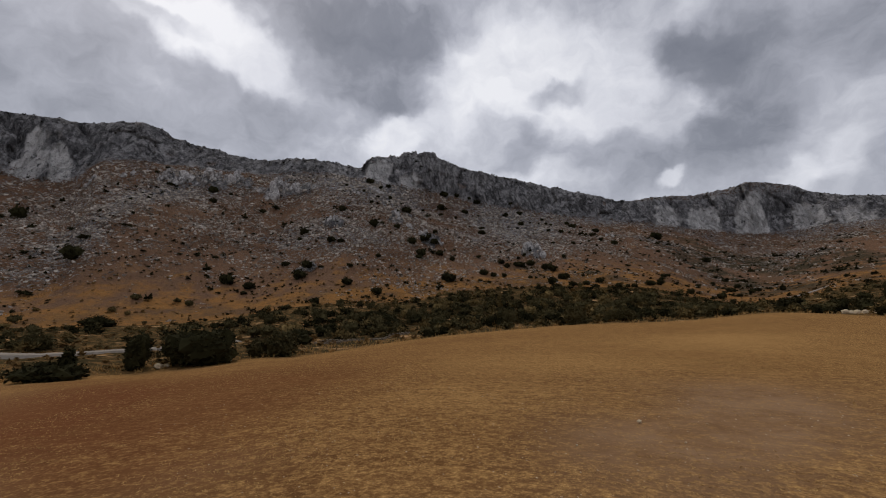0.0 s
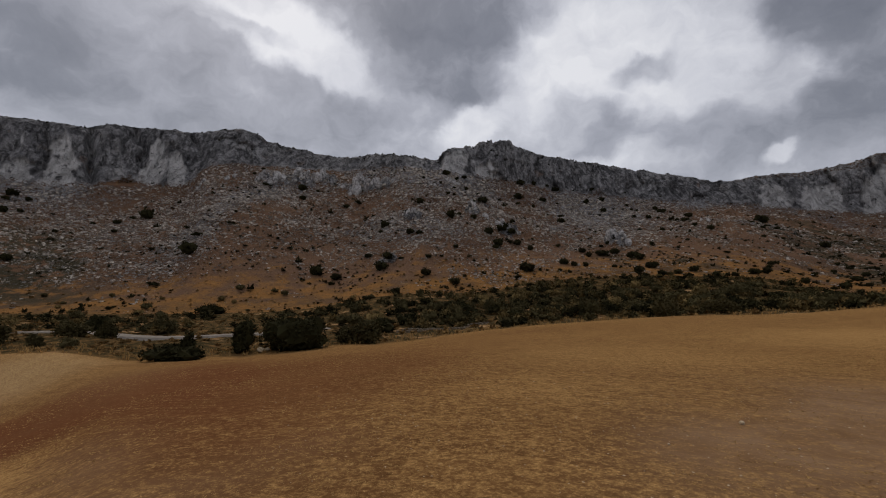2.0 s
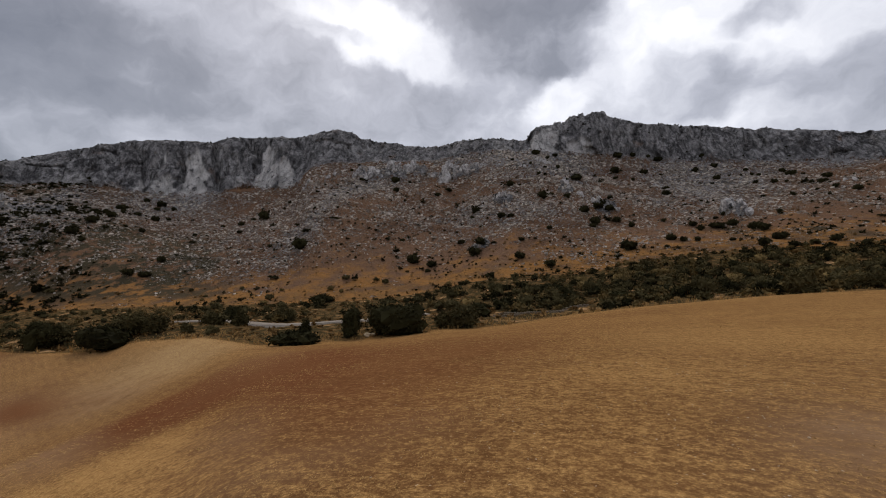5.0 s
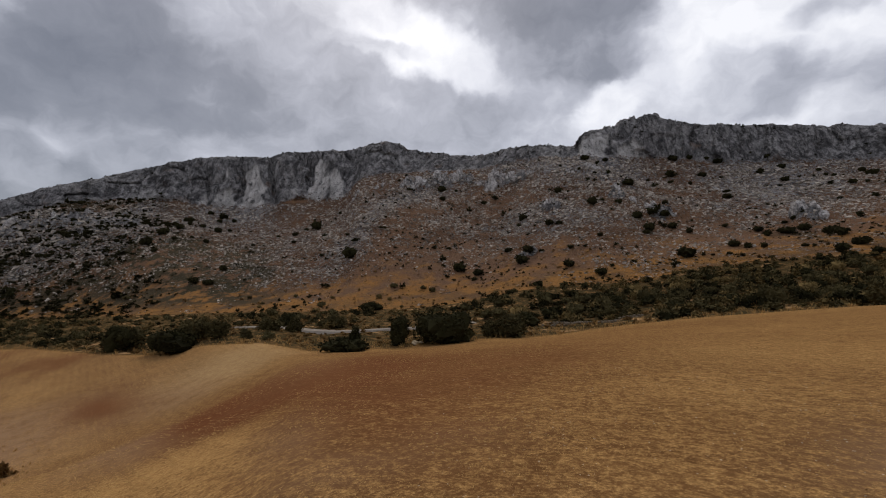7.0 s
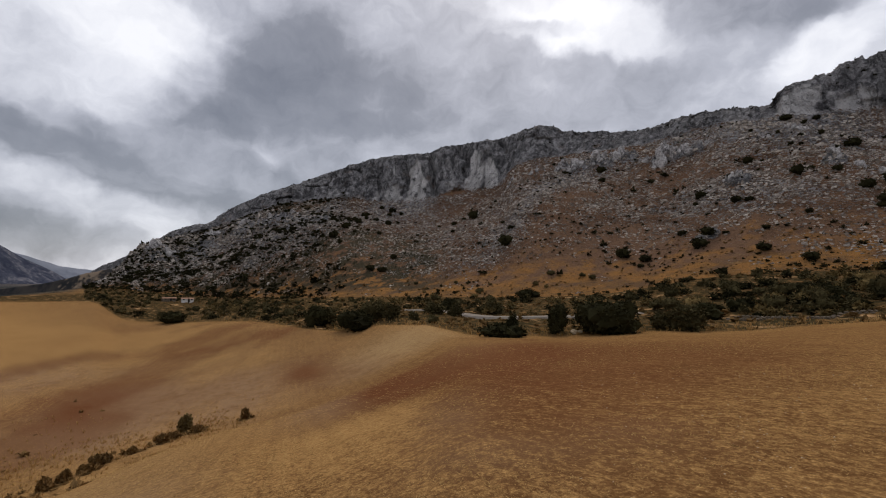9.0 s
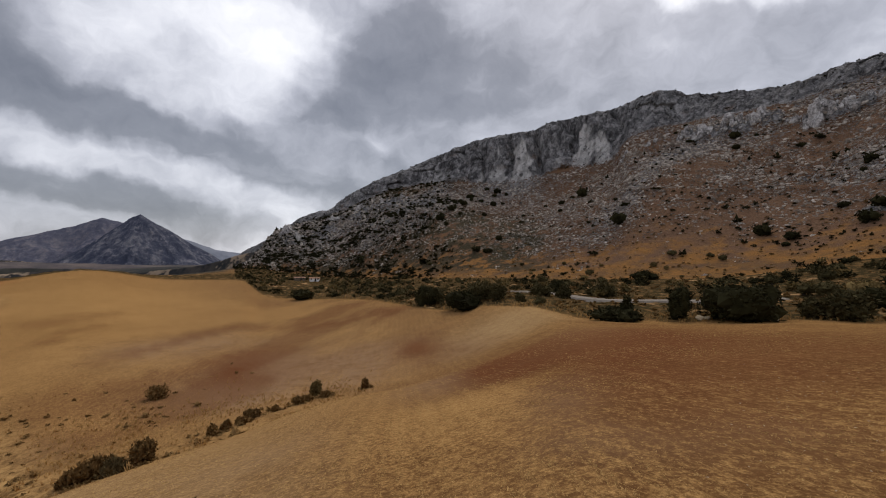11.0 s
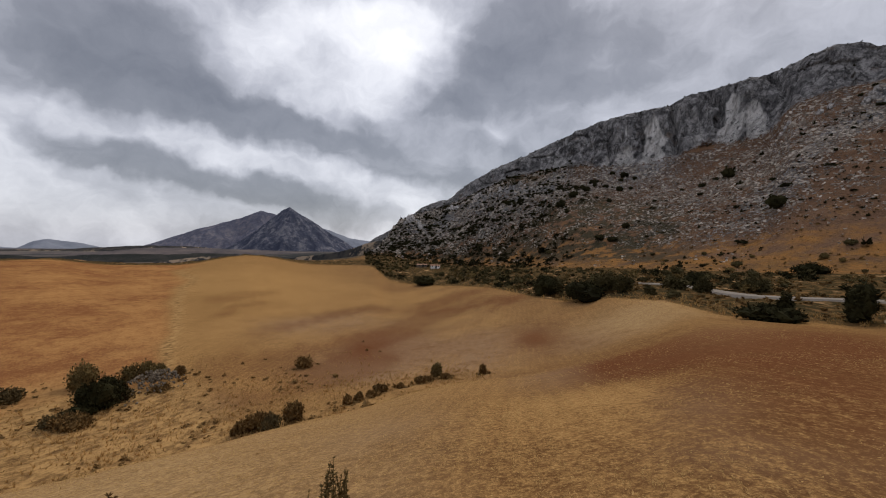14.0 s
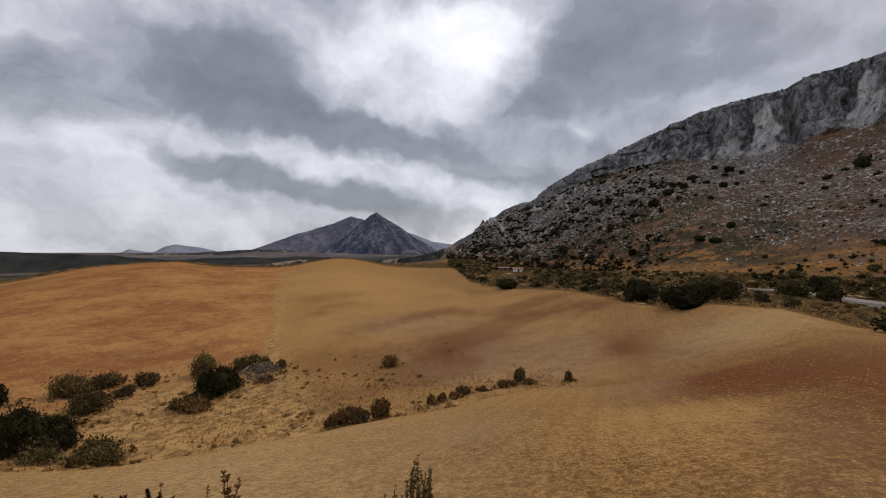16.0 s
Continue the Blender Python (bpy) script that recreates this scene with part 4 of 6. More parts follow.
def build_ground():
    cut = sum(ROWS_NEAR)
    rows = (0, cut)
    me = grid_mesh("ground", rows)
    for name, values in zip(("tan", "red", "rust", "pale", "grey", "wild", "far", "tussock"), masks()):
        mask(me, name, values, rows)
    me.materials.append(FIELD)
    tagged(new("ground", me), "dry golden-brown stubble field with reddish earth rolling down to a scrubby valley", "ground", kind="structure")
    rows = (cut, len(srow) - 1)
    me = grid_mesh("mountain", rows)
    b = BB + 3 * fbm(X / 60, Y / 60, 101, 3)
    high = srow[None, :] >= 7
    patch = fbm(X / 55, Y / 55, 104, 4)
    rock = np.clip(0.13 + 0.36 * step(0.10, 0.75, UU) + 0.42 * patch, 0, 0.8)
    rock = rock - 0.16 * (1 - step(-25, -10, b)) * (1 - step(0.8, 1.0, UU))
    tongue = np.exp(-((BB - 36.6 + 18 * (UU - 0.48)) / 2.6) ** 2) * step(0.30, 0.42, UU) * (1 - step(0.70, 0.8, UU))
    rock = rock + 0.3 * tongue + 0.05 * step(58, 72, b) - 0.10 * (1 - step(0.2, 0.5, UU)) * step(52, 60, b)
    rock = np.where(high & (BB < 84), np.maximum(rock, 0.55 + 0.5 * step(7.02, 7.15, srow[None, :])), rock) * (BB < 85)
    scrub = np.clip(0.9 * step(43, 50, b) * (1 - step(0.42, 0.6, UU + 0.3 * patch)) * step(0.06, 0.14, UU) + step(52, 66, b) * 0.9 * step(0.2, 0.5, UU) + 0.6 * (1 - step(-22, -8, b)) * patch + 0.35 * (1 - step(0.05, 0.16, UU)), 0, 1)
    rock = rock - 0.35 * (1 - step(0.10, 0.22, UU)) * (BB > 20)
    shelf = step(-38, -36, b) * (1 - step(-25, -22, b)) * step(7.62, 7.72, srow[None, :] + 0.1 * patch)
    rock = rock - 0.42 * shelf
    scrub = np.clip(scrub + 0.9 * streaks(BB, UU) + 1.2 * np.exp(-((BB - 50.8) / 4.2) ** 2 - ((UU - 0.29 + 0.012 * (BB - 50.8)) / 0.055) ** 2), 0, 1)
    fresh = slab_share(BB, np.clip(srow[None, :] - 7, -0.3, 1.3) + 0 * UU) * high
    rock = np.where(high, rock, np.maximum(rock, 1.15 * crag_share(BB, UU) * (BB < 83)))
    bare = np.exp(-((BB - 45.6) / 1.7) ** 2) * (1 - step(7.05, 7.30, srow[None, :] - 0.1 * (45 - BB))) * high
    rock = rock - 0.95 * bare - 0.7 * np.exp(-((BB - 63.5) / 1.6) ** 2 - ((UU - 0.91) / 0.035) ** 2)
    for name, values in (("far", step(83.5, 86, BB) + 0 * UU), ("plain", step(1000, 1900, RR)), ("up", np.where(high, 1.0, UU)), ("rock", rock), ("scrub", scrub), ("fresh", fresh), ("crack", CRACK_SHADE)):
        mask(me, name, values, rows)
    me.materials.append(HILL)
    tagged(new("mountain", me), "limestone mountain ridge with grey cliffs above dry ochre grass slopes", "mountain", kind="structure")


build_ground()


def far_range(name, label, points, depth, seed, mat):
    """A distant range: a crest line with flanks that fall off to both sides."""
    pts = np.array(points, float)
    b = np.arange(pts[0, 0], pts[-1, 0], 0.12)
    r = pchip(pts[:, 0], pts[:, 1], b)
    h = EYE + r * np.tan(np.radians(UNIT * np.interp(b, pts[:, 0], pts[:, 2]) + 0.05 * fbm(b * 1.5, 0 * b, seed, 3)))
    t = np.linspace(-1, 1, 64)
    B, T = np.meshgrid(b, t, indexing="ij")
    H = np.repeat(h[:, None], len(t), 1)
    base = -110.0 if depth > 250 else -60.0
    rise = np.maximum(H - base, 0)
    Z = base + rise * (1 - np.abs(T)) ** 1.15
    Rm = r[:, None] + T * depth
    x, y = -np.sin(turned(B)) * Rm, np.cos(turned(B)) * Rm
    Z = Z + rise * 0.6 * (ridged(x / 420, y / 420, seed, 5) - 0.62) * np.minimum(1, 0.12 + 3 * np.abs(T)) + rise * 0.09 * fbm(x / 80, y / 80, seed + 9, 5, 0.6) * (0.25 + np.abs(T))
    nt = len(t)
    i, j = np.meshgrid(np.arange(len(b) - 1), np.arange(nt - 1), indexing="ij")
    q = (i * nt + j).ravel()
    me = bpy.data.meshes.new(name)
    me.from_pydata(np.stack([x, y, Z], 2).reshape(-1, 3).tolist(), [], np.stack([q, q + 1, q + nt + 1, q + nt], 1).tolist())
    me.polygons.foreach_set("use_smooth", np.ones(len(me.polygons), bool))
    me.materials.append(mat)
    return tagged(new(name, me), label, "mountain", kind="structure")


far_range("far_mountain", "dark rocky peak in the far distance, haze painted in blue-grey", [(84.5, 3350, -1.22), (86.2, 3350, 0.05), (88.2, 3330, 1.21), (90.2, 3300, 2.47), (91.5, 3300, 3.16), (92.9, 3300, 4.14), (93.8, 3300, 3.63), (95, 3300, 2.61), (96.5, 3320, 1.29), (98.2, 3350, 0.07), (100, 3380, -1.06)], 520, 120, HAZED_ROCK)
far_range("far_mountain", "pale mountain behind a dark rocky peak, haze painted in blue-grey", [(88, 4000, 0.21), (91, 4000, 2.06), (93, 4000, 2.84), (94.7, 4000, 3.31), (96, 4000, 3.7), (97, 4000, 3.28), (98, 4000, 2.77), (101, 4000, 1.73), (104.2, 4050, 0.59), (106.5, 4100, -0.34), (109, 4150, -1.26)], 600, 130, HAZED_PALE_ROCK)
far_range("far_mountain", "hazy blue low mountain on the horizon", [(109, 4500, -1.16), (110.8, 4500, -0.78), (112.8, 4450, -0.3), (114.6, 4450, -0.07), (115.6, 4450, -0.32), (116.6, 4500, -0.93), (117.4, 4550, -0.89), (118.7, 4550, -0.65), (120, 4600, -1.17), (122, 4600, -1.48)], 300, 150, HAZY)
far_range("far_mountain", "hazy grey ridge behind the end of the cliffs", [(-62, 1500, 8.14), (-52, 1400, 12.22), (-46.5, 1350, 12.67), (-44.3, 1350, 11.49), (-42, 1350, 7.31), (-38, 1350, 2.35)], 350, 170, HAZED_ROCK)
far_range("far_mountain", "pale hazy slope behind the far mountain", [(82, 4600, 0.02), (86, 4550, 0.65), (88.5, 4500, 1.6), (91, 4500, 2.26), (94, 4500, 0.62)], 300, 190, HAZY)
far_range("far_hill", "dark scrub-covered low hill beyond the fields", [(107, 760, -3.14), (110.5, 780, -2.13), (113.6, 800, -1.81), (117, 820, -1.49), (120, 830, -1.22), (124.5, 850, -1.04), (128.3, 860, -0.86), (134, 880, -0.53), (142, 900, -0.46), (160, 900, -1.26)], 120, 210, WOODED)
far_range("far_hill", "dark low wooded rise behind the field crest", [(93, 900, -2.06), (96.5, 900, -1.76), (99, 900, -1.44), (102, 920, -1.33), (105, 920, -1.57), (108, 930, -1.45), (112, 940, -1.59), (118, 950, -2.05)], 100, 230, WOODED)

far_range("far_hill", "low scrub and pale dry fields beyond the crest", [(88, 700, -2.49), (92, 700, -1.95), (96.5, 690, -1.66), (98.6, 680, -1.39), (101, 690, -1.67), (104, 700, -2.01), (107, 720, -2.44)], 60, 250, FARFIELDS)
far_range("far_hill", "brown scrubby rise at the toe of the mountain", [(82, 520, 0.5), (84, 530, 0.1), (85.5, 540, -0.5), (87, 560, -1.0), (88.5, 580, -1.3), (90.5, 610, -1.6), (93, 640, -2.0), (95, 660, -2.6)], 45, 280, FARFIELDS)
far_range("far_hill", "mauve-brown dry plain below the far mountain", [(84, 1700, -1.41), (90, 1700, -1.22), (97, 1650, -0.97), (103, 1650, -0.85), (107, 1700, -0.84), (110, 1700, -1.17), (116, 1750, -1.53)], 190, 260, MAUVE)
far_range("far_hill", "dark hedged rise on the distant plain", [(99, 2300, -1.14), (102, 2300, -0.68), (104, 2300, -0.61), (106.5, 2300, -0.54), (108.5, 2300, -0.61), (110, 2300, -0.77), (113, 2350, -1), (124, 2400, -1.29)], 180, 270, FARFIELDS)
# ---- plants ----
def part(name, verts, faces, mat, parent, label=""):
    me = bpy.data.meshes.new(name)
    me.from_pydata(verts, [], faces)
    me.materials.append(mat)
    ob = new(name, me)
    ob.parent = parent
    if label:
        ob["label"] = label
    return ob


def limb(points, radii, sides=6):
    """A tapered tube through points."""
    verts, faces = [], []
    for k, (p, r) in enumerate(zip(points, radii)):
        p = Vector(p)
        a = Vector(points[min(k + 1, len(points) - 1)]) - Vector(points[max(k - 1, 0)])
        u = a.orthogonal().normalized()
        v = a.cross(u).normalized()
        for j in range(sides):
            w = 2 * math.pi * j / sides
            verts.append(tuple(p + r * (math.cos(w) * u + math.sin(w) * v)))
    for k in range(len(points) - 1):
        for j in range(sides):
            a, b = k * sides + j, k * sides + (j + 1) % sides
            faces.append((a, b, b + sides, a + sides))
    return verts, faces


def merge(chunks):
    verts, faces = [], []
    for v, f in chunks:
        o = len(verts)
        verts += v
        faces += [tuple(i + o for i in q) for q in f]
    return verts, faces


def leaves(rng, lobes, count, size, upright=0.0, shell=0.55, floor=0.0):
    """Many small leaf sprays over the lobes (centre x, y, z, half sizes a, b, c)."""
    w = np.array([a * b + b * c + a * c for *_, a, b, c in lobes])
    pick = rng.choice(len(lobes), count, p=w / w.sum())
    L = np.array(lobes)[pick]
    d = rng.normal(size=(count, 3))
    d /= np.linalg.norm(d, axis=1)[:, None]
    rad = shell + (1.08 - shell) * rng.random(count) ** 0.6
    rad *= 1 + 0.16 * rng.normal(size=count)
    c = L[:, :3] + d * L[:, 3:] * rad[:, None]
    keep = c[:, 2] > floor
    c, d = c[keep], d[keep]
    k = len(c)
    u = rng.normal(size=(k, 3)) * (1, 1, 0.6) + d * 0.5 + np.array((0, 0, upright))
    u /= np.linalg.norm(u, axis=1)[:, None]
    v = np.cross(u, rng.normal(size=(k, 3)))
    v /= np.linalg.norm(v, axis=1)[:, None]
    s = size * (0.6 + 0.8 * rng.random(k))[:, None]
    quad = np.stack([c - u * s * 0.6, c + v * s * 0.38 + u * s * 0.1, c + u * s, c - v * s * 0.38 + u * s * 0.1], 1)
    return [tuple(p) for p in quad.reshape(-1, 3).tolist()], [tuple(range(4 * i, 4 * i + 4)) for i in range(k)]


def core(rng, lobes, shrink=0.8):
    """Lumpy dense inside of a crown."""
    chunks = []
    for x, y, z, a, b, c in lobes:
        bm = bmesh.new()
        bmesh.ops.create_icosphere(bm, subdivisions=2, radius=1)
        for v in bm.verts:
            k = shrink * (1 + 0.22 * rng.normal())
            v.co = Vector((x + v.co.x * a * k, y + v.co.y * b * k, z + v.co.z * c * k))
        bm.verts.index_update()
        chunks.append(([tuple(v.co) for v in bm.verts], [tuple(v.index for v in f.verts) for f in bm.faces]))
        bm.free()
    return merge(chunks)


def random_lobes(rng, n, width, height, low=0.35):
    out = []
    for k in range(n):
        w = 2 * math.pi * (k + rng.random()) / n
        d = width * 0.5 * (0.15 + 0.5 * rng.random()) if n > 1 else 0
        a = width * (0.22 + 0.12 * rng.random()) if n > 1 else width * 0.5
        c = height * (0.30 + 0.16 * rng.random()) if n > 1 else height * 0.5
        z = height * (low - 0.06 + 0.30 * rng.random()) if n > 1 else height * 0.5
        out.append((math.cos(w) * d, math.sin(w) * d, z, a, a * (0.8 + 0.4 * rng.random()), c))
    return out


def bush(name, label, category, seed, width, height, n, count, size, leaf, stems=5, low=0.35, upright=0.0, dense=0.8, group=""):
    """A shrub or tree: stems from the ground and a crown of many small sprays."""
    rng = np.random.default_rng(seed)
    ob = new(name)
    lobes = random_lobes(rng, n, width, height, low)
    chunks = []
    for k in range(stems):
        x, y, z, *_ = lobes[k % n]
        j = rng.normal(size=2) * width * 0.04
        t = 0.028 * height + 0.02
        chunks.append(limb([(j[0], j[1], -0.3), (x * 0.4 + j[0], y * 0.4, z * 0.45), (x, y, z)], [t, t * 0.7, t * 0.3]))
    part("trunk", *merge(chunks), BARK, ob)
    green = [leaves(rng, lobes, count, size, upright, 0.55, -0.2 * height)]
    if dense:
        green.append(core(rng, lobes, dense))
    part("crown", *merge(green), leaf, ob)
    return tagged(ob, label, category, group)


def stand(ob, b, r, scale=1.0, turn=0.0, sink=0.08, squash=1.0):
    """Sets a thing on the ground at a bearing and distance; squash sets its height."""
    ob.matrix_basis = Matrix.Translation(spot(b, r, sink)) @ pose(0, 0, 0, 0, 0, turn) @ Matrix.Diagonal((scale * UNIT, scale * UNIT, scale * squash * UNIT, 1))
    return ob


def stand_copy(ob, b, r, scale=1.0, turn=0.0, sink=0.08, squash=1.0):
    return stand(copy_thing(ob, Matrix()), b, r, scale, turn, sink, squash)

# ---- shrubs and trees ----
def scatter(n, seed, b0, b1, low, high, accept):
    """Random bearings and distances between two lines of the land (row coordinates), thinned by accept(b, r, u)."""
    rng = np.random.default_rng(seed)
    b = rng.uniform(b0, b1, n)
    R, _ = knots(b)
    t = rng.uniform(low, high, n)
    k = np.minimum(t.astype(int), 11)
    i = np.arange(n)
    r = R[i, k] + (R[i, k + 1] - R[i, k]) * (t - k)
    u = np.clip((r - R[:, 5]) / (R[:, 7] - R[:, 5]), 0, 1)
    keep = rng.random(n) < accept(b, r, u)
    return b[keep], r[keep], u[keep], rng


# Bushes on the slope: bearing, distance, width
SLOPE_BUSHES = [(27.4, 318.5, 6.6), (27.3, 295.6, 4.8), (22.1, 283.7, 3.3), (20.7, 286.6, 4.3), (12.9, 264.5, 5.4), (8.9, 240.6, 5.3), (14.4, 245.3, 2.8), (17.2, 236.9, 4.9), (17.7, 230.8, 2.1), (14.1, 223.1, 4.3), (12.9, 222.2, 3), (39.1, 261.6, 2.5), (38.8, 226.8, 6.6), (25.3, 194.6, 5.1), (22.7, 188.7, 4.3), (23.3, 182.2, 2.7), (16.7, 197.2, 5.6), (17.5, 188.8, 5.4), (15, 196.9, 1.8), (11.6, 194.1, 2.8), (11.9, 176.3, 4.3), (8.2, 207.3, 2.3), (19, 208.1, 3.3), (45.2, 318.3, 4.3), (45.4, 297.6, 3.1), (42.8, 326.9, 7.2), (31.7, 321.9, 3.3), (32.9, 350.7, 2.7), (25.6, 311.7, 2.2), (34.5, 257.9, 2)]
SLOPE_BUSHES += [(26.5, 219.3, 2.3), (9.7, 335.5, 6.4), (11.2, 302, 3.4), (9.4, 291.5, 3.2), (8.6, 305.1, 2.4), (8.3, 336.2, 3), (12.6, 320.8, 2.6), (10.4, 308.3, 2.4), (7.4, 341.8, 4.2), (8.4, 333, 3), (8.6, 304.9, 2.4), (7.1, 312.7, 3.5), (6.2, 275.8, 4.3), (4.9, 293.9, 7.4), (7.9, 251.2, 2.8), (6, 251.4, 4.1), (4, 234, 4.5), (1.2, 257.6, 3.2), (0.5, 228, 4.4), (2.8, 222.1, 4.7), (3.2, 219, 2.8), (8.2, 207, 2.5), (-0.6, 182.9, 5.9), (8.1, 166.6, 3.9), (0.6, 350.9, 6.6), (0.5, 331.2, 3.8), (-2.5, 363.7, 5.4), (-1.4, 337.1, 3.4), (-4.7, 308, 5.3), (-4.7, 327.7, 4.1)]
SLOPE_BUSHES += [(-7.7, 388.1, 4.6), (-9.7, 369.2, 4.8), (-9.2, 350.4, 2.2), (-4.4, 238.5, 2.5), (-7.2, 229.6, 4), (-8, 220.9, 3.9), (-9.4, 224.1, 4.5), (-10.1, 248.7, 2.8), (-10.9, 226.7, 4.2), (-12.3, 249.4, 3.1), (-9.4, 244.9, 2.1), (-12.7, 220, 4.4), (-13.4, 212.1, 4.4), (-13.4, 175.6, 3.7), (-14.8, 190.9, 3.8), (-6.3, 197.2, 3.1), (-5.1, 199.8, 4.1), (-7.6, 195.9, 2.8), (-4.7, 182, 1.9), (-10.8, 191, 2.1), (-11.5, 191.4, 1.3), (-15.8, 172.7, 3.2), (-17.3, 180.4, 3), (-18.9, 188.1, 3.2), (-21, 176.9, 1.7), (-14.8, 246.9, 2.3), (-15.9, 289.7, 3), (-13.6, 298.6, 2.6), (-14.5, 347.6, 3.5), (-15.2, 404.7, 5.6)]
SLOPE_BUSHES += [(-15.9, 401.4, 5.4), (-16.8, 407.7, 2.7), (-17.4, 351, 2.5), (-18, 320.5, 3.4), (-17.8, 308.3, 2), (-19.1, 309.2, 3.2), (-20.6, 303.3, 3.6), (-21.2, 284.9, 1.5), (-12.2, 397.9, 3.3), (-13.3, 386.7, 2.8), (-12.7, 389.3, 2.5), (-15.5, 356.1, 2.2), (-18.5, 383.6, 4.8), (0.2, 376.4, 7.4), (-1.4, 387.2, 4.7), (-3, 393.6, 3.5), (-4.1, 396.5, 5.8), (-8.4, 413.9, 5.6), (-9.4, 404.8, 5.3), (-1.1, 223.3, 3.4), (1.3, 238.8, 5), (2.5, 239.3, 5.1), (57.6, 386.9, 5), (56.2, 381.6, 4), (56.3, 396, 7.3), (58.6, 349.1, 6.1), (57.2, 362.9, 5), (57.6, 332.2, 3.6), (56, 334.2, 3), (59.3, 314.1, 3.6)]
SLOPE_BUSHES += [(53.5, 363.2, 5.4), (51.9, 400.2, 3.6), (55, 384, 3.8), (52.3, 371, 3.3), (52.7, 264.3, 4), (55.5, 251.7, 5.2), (54.1, 247.5, 4.2), (49.8, 311.8, 2.6), (44, 328.7, 3.4), (42.8, 325.2, 6.8), (47.1, 331.7, 2.7), (60.1, 327.2, 6.5), (60, 337.6, 3.4), (62.5, 350.7, 3.3), (53.4, 399.9, 3.8), (53, 406.3, 6.5), (64.3, 313.8, 2.4), (62.2, 324.1, 3), (63.6, 466.8, 2.8), (54.3, 418.4, 4.9), (54.6, 326, 3.7), (-21, 180.8, 2.3), (-21.9, 182.4, 1.9), (-22.6, 183.1, 2.3), (-24.2, 193.6, 3.1), (-25.3, 200.4, 3.4), (-25.7, 229.9, 2.9), (-28.2, 198.7, 3.3), (-31.1, 215.8, 3.4), (-32, 196.1, 2.5)]
SLOPE_BUSHES += [(-31.8, 246.2, 3.2), (-32.6, 228.1, 2.9), (-33.7, 242.4, 3), (-29.7, 336.7, 3.7), (-30.3, 262.3, 2.4), (-29.4, 190.2, 1.7), (-32.5, 267, 2.8), (-30.6, 295.4, 2.1), (-29.3, 283.9, 1.6), (-28.9, 234.3, 2.2), (-25, 407, 8.2), (-26.3, 362.2, 2.8), (-26.7, 326.4, 2.2), (-29.9, 336.3, 4.6), (-25.2, 309.6, 2.8), (-41.4, 236.1, 1.3)]


def build_slope_bushes():
    label = "dark rounded holm oak bush on a dry stony slope"
    kinds = [bush("oak_bush", label, "bush", 300 + k, 1.0, 0.68, 5, 240, 0.12, LEAF_OAK, 4, 0.36, 0.0, 0.86, "bushes on the mountain slope") for k in range(4)]
    rng = random.Random(4)
    for k, (b, r, w) in enumerate(SLOPE_BUSHES):
        proto = kinds[k % 4]
        args = (b, r, w * rng.uniform(0.95, 1.15), rng.uniform(0, 360), 0.1, rng.uniform(0.85, 1.15))
        stand(proto, *args) if k < 4 else stand_copy(proto, *args)


build_slope_bushes()

# Single trees and bushes at the field's edge: bearing, distance, width, height, leaf, lobes
EDGE_BUSHES = [
    (56.9, 83.4, 6.2, 3.6, "oak", 9, "broad dense dark green bush at the edge of the stubble field"),
    (61.6, 96.0, 4.6, 3.8, "oak", 7, "dark green bush at the corner of the stubble field"),
    (55.3, 86.0, 5.2, 3.9, "olive", 6, "grey-green open bush behind a dark bush"),
    (53.0, 84.0, 3.6, 3.0, "olive", 5, "grey-green open bush behind a dark bush"),
    (38.7, 58.6, 5.4, 2.1, "oak", 7, "low dark green bush on the field's bank"),
    (37.9, 59.2, 1.7, 2.9, "oak", 4, "upright dark green bush on the field's bank"),
    (32.5, 62.0, 2.7, 4.1, "oak", 6, "small upright dark green tree beside the road"),
    (26.9, 61.5, 7.4, 4.5, "oak", 10, "large round dark green tree at the field's edge"),
    (18.7, 64.6, 4.4, 3.4, "olive", 7, "dusty green bush at the field's edge"),
    (21.3, 65.2, 2.5, 2.4, "olive", 4, "dusty green bush at the field's edge"),
    (36.1, 150.0, 6.6, 3.0, "oak", 6, "low dark round bush at the foot of the slope"),
    (-15.8, 87.0, 3.6, 3.9, "olive", 7, "grey-green olive tree at the field's edge"),
    (-20.8, 91.0, 4.8, 2.5, "olive", 6, "low grey-green bush at the field's edge"),
    (-44.2, 150.0, 6.0, 5.6, "oak", 8, "dark round oak tree standing alone on a rise"),
    (-43.4, 97.0, 3.0, 1.7, "oak", 5, "low dark bush beside pale rocks"),
    (-38.6, 100.0, 3.2, 1.5, "oak", 5, "low dark bush on the field's bank"),
    (-36.0, 101.0, 2.4, 1.2, "olive", 4, "low dark bush on the field's bank"),
    (76.6, 141.0, 6.6, 3.4, "oak", 6, "dark bush in the scrub by the field"),
    (61.0, 98.0, 6.0, 3.8, "olive", 6, "dark bush in the scrub by the field"),
    (44.8, 84.0, 2.4, 2.6, "olive", 5, "open bush on the bank by the road"),
    (47.6, 88.0, 3.4, 2.4, "olive", 5, "open bush on the bank by the road"),
    (50.0, 80.0, 2.2, 1.6, "olive", 4, "open bush on the bank by the road"),
    (29.2, 92.0, 4.6, 2.6, "olive", 6, "grey-green bush behind the road"),
    (40.4, 99.0, 5.2, 2.6, "olive", 6, "grey-green bush behind the road"),
    (45.6, 101.0, 4.4, 2.7, "oak", 6, "dark bush behind the road"),
]
LEAVES = {"oak": LEAF_OAK, "olive": LEAF_OLIVE, "broom": LEAF_BROOM, "dry": LEAF_DRY, "brown": LEAF_GULLY}


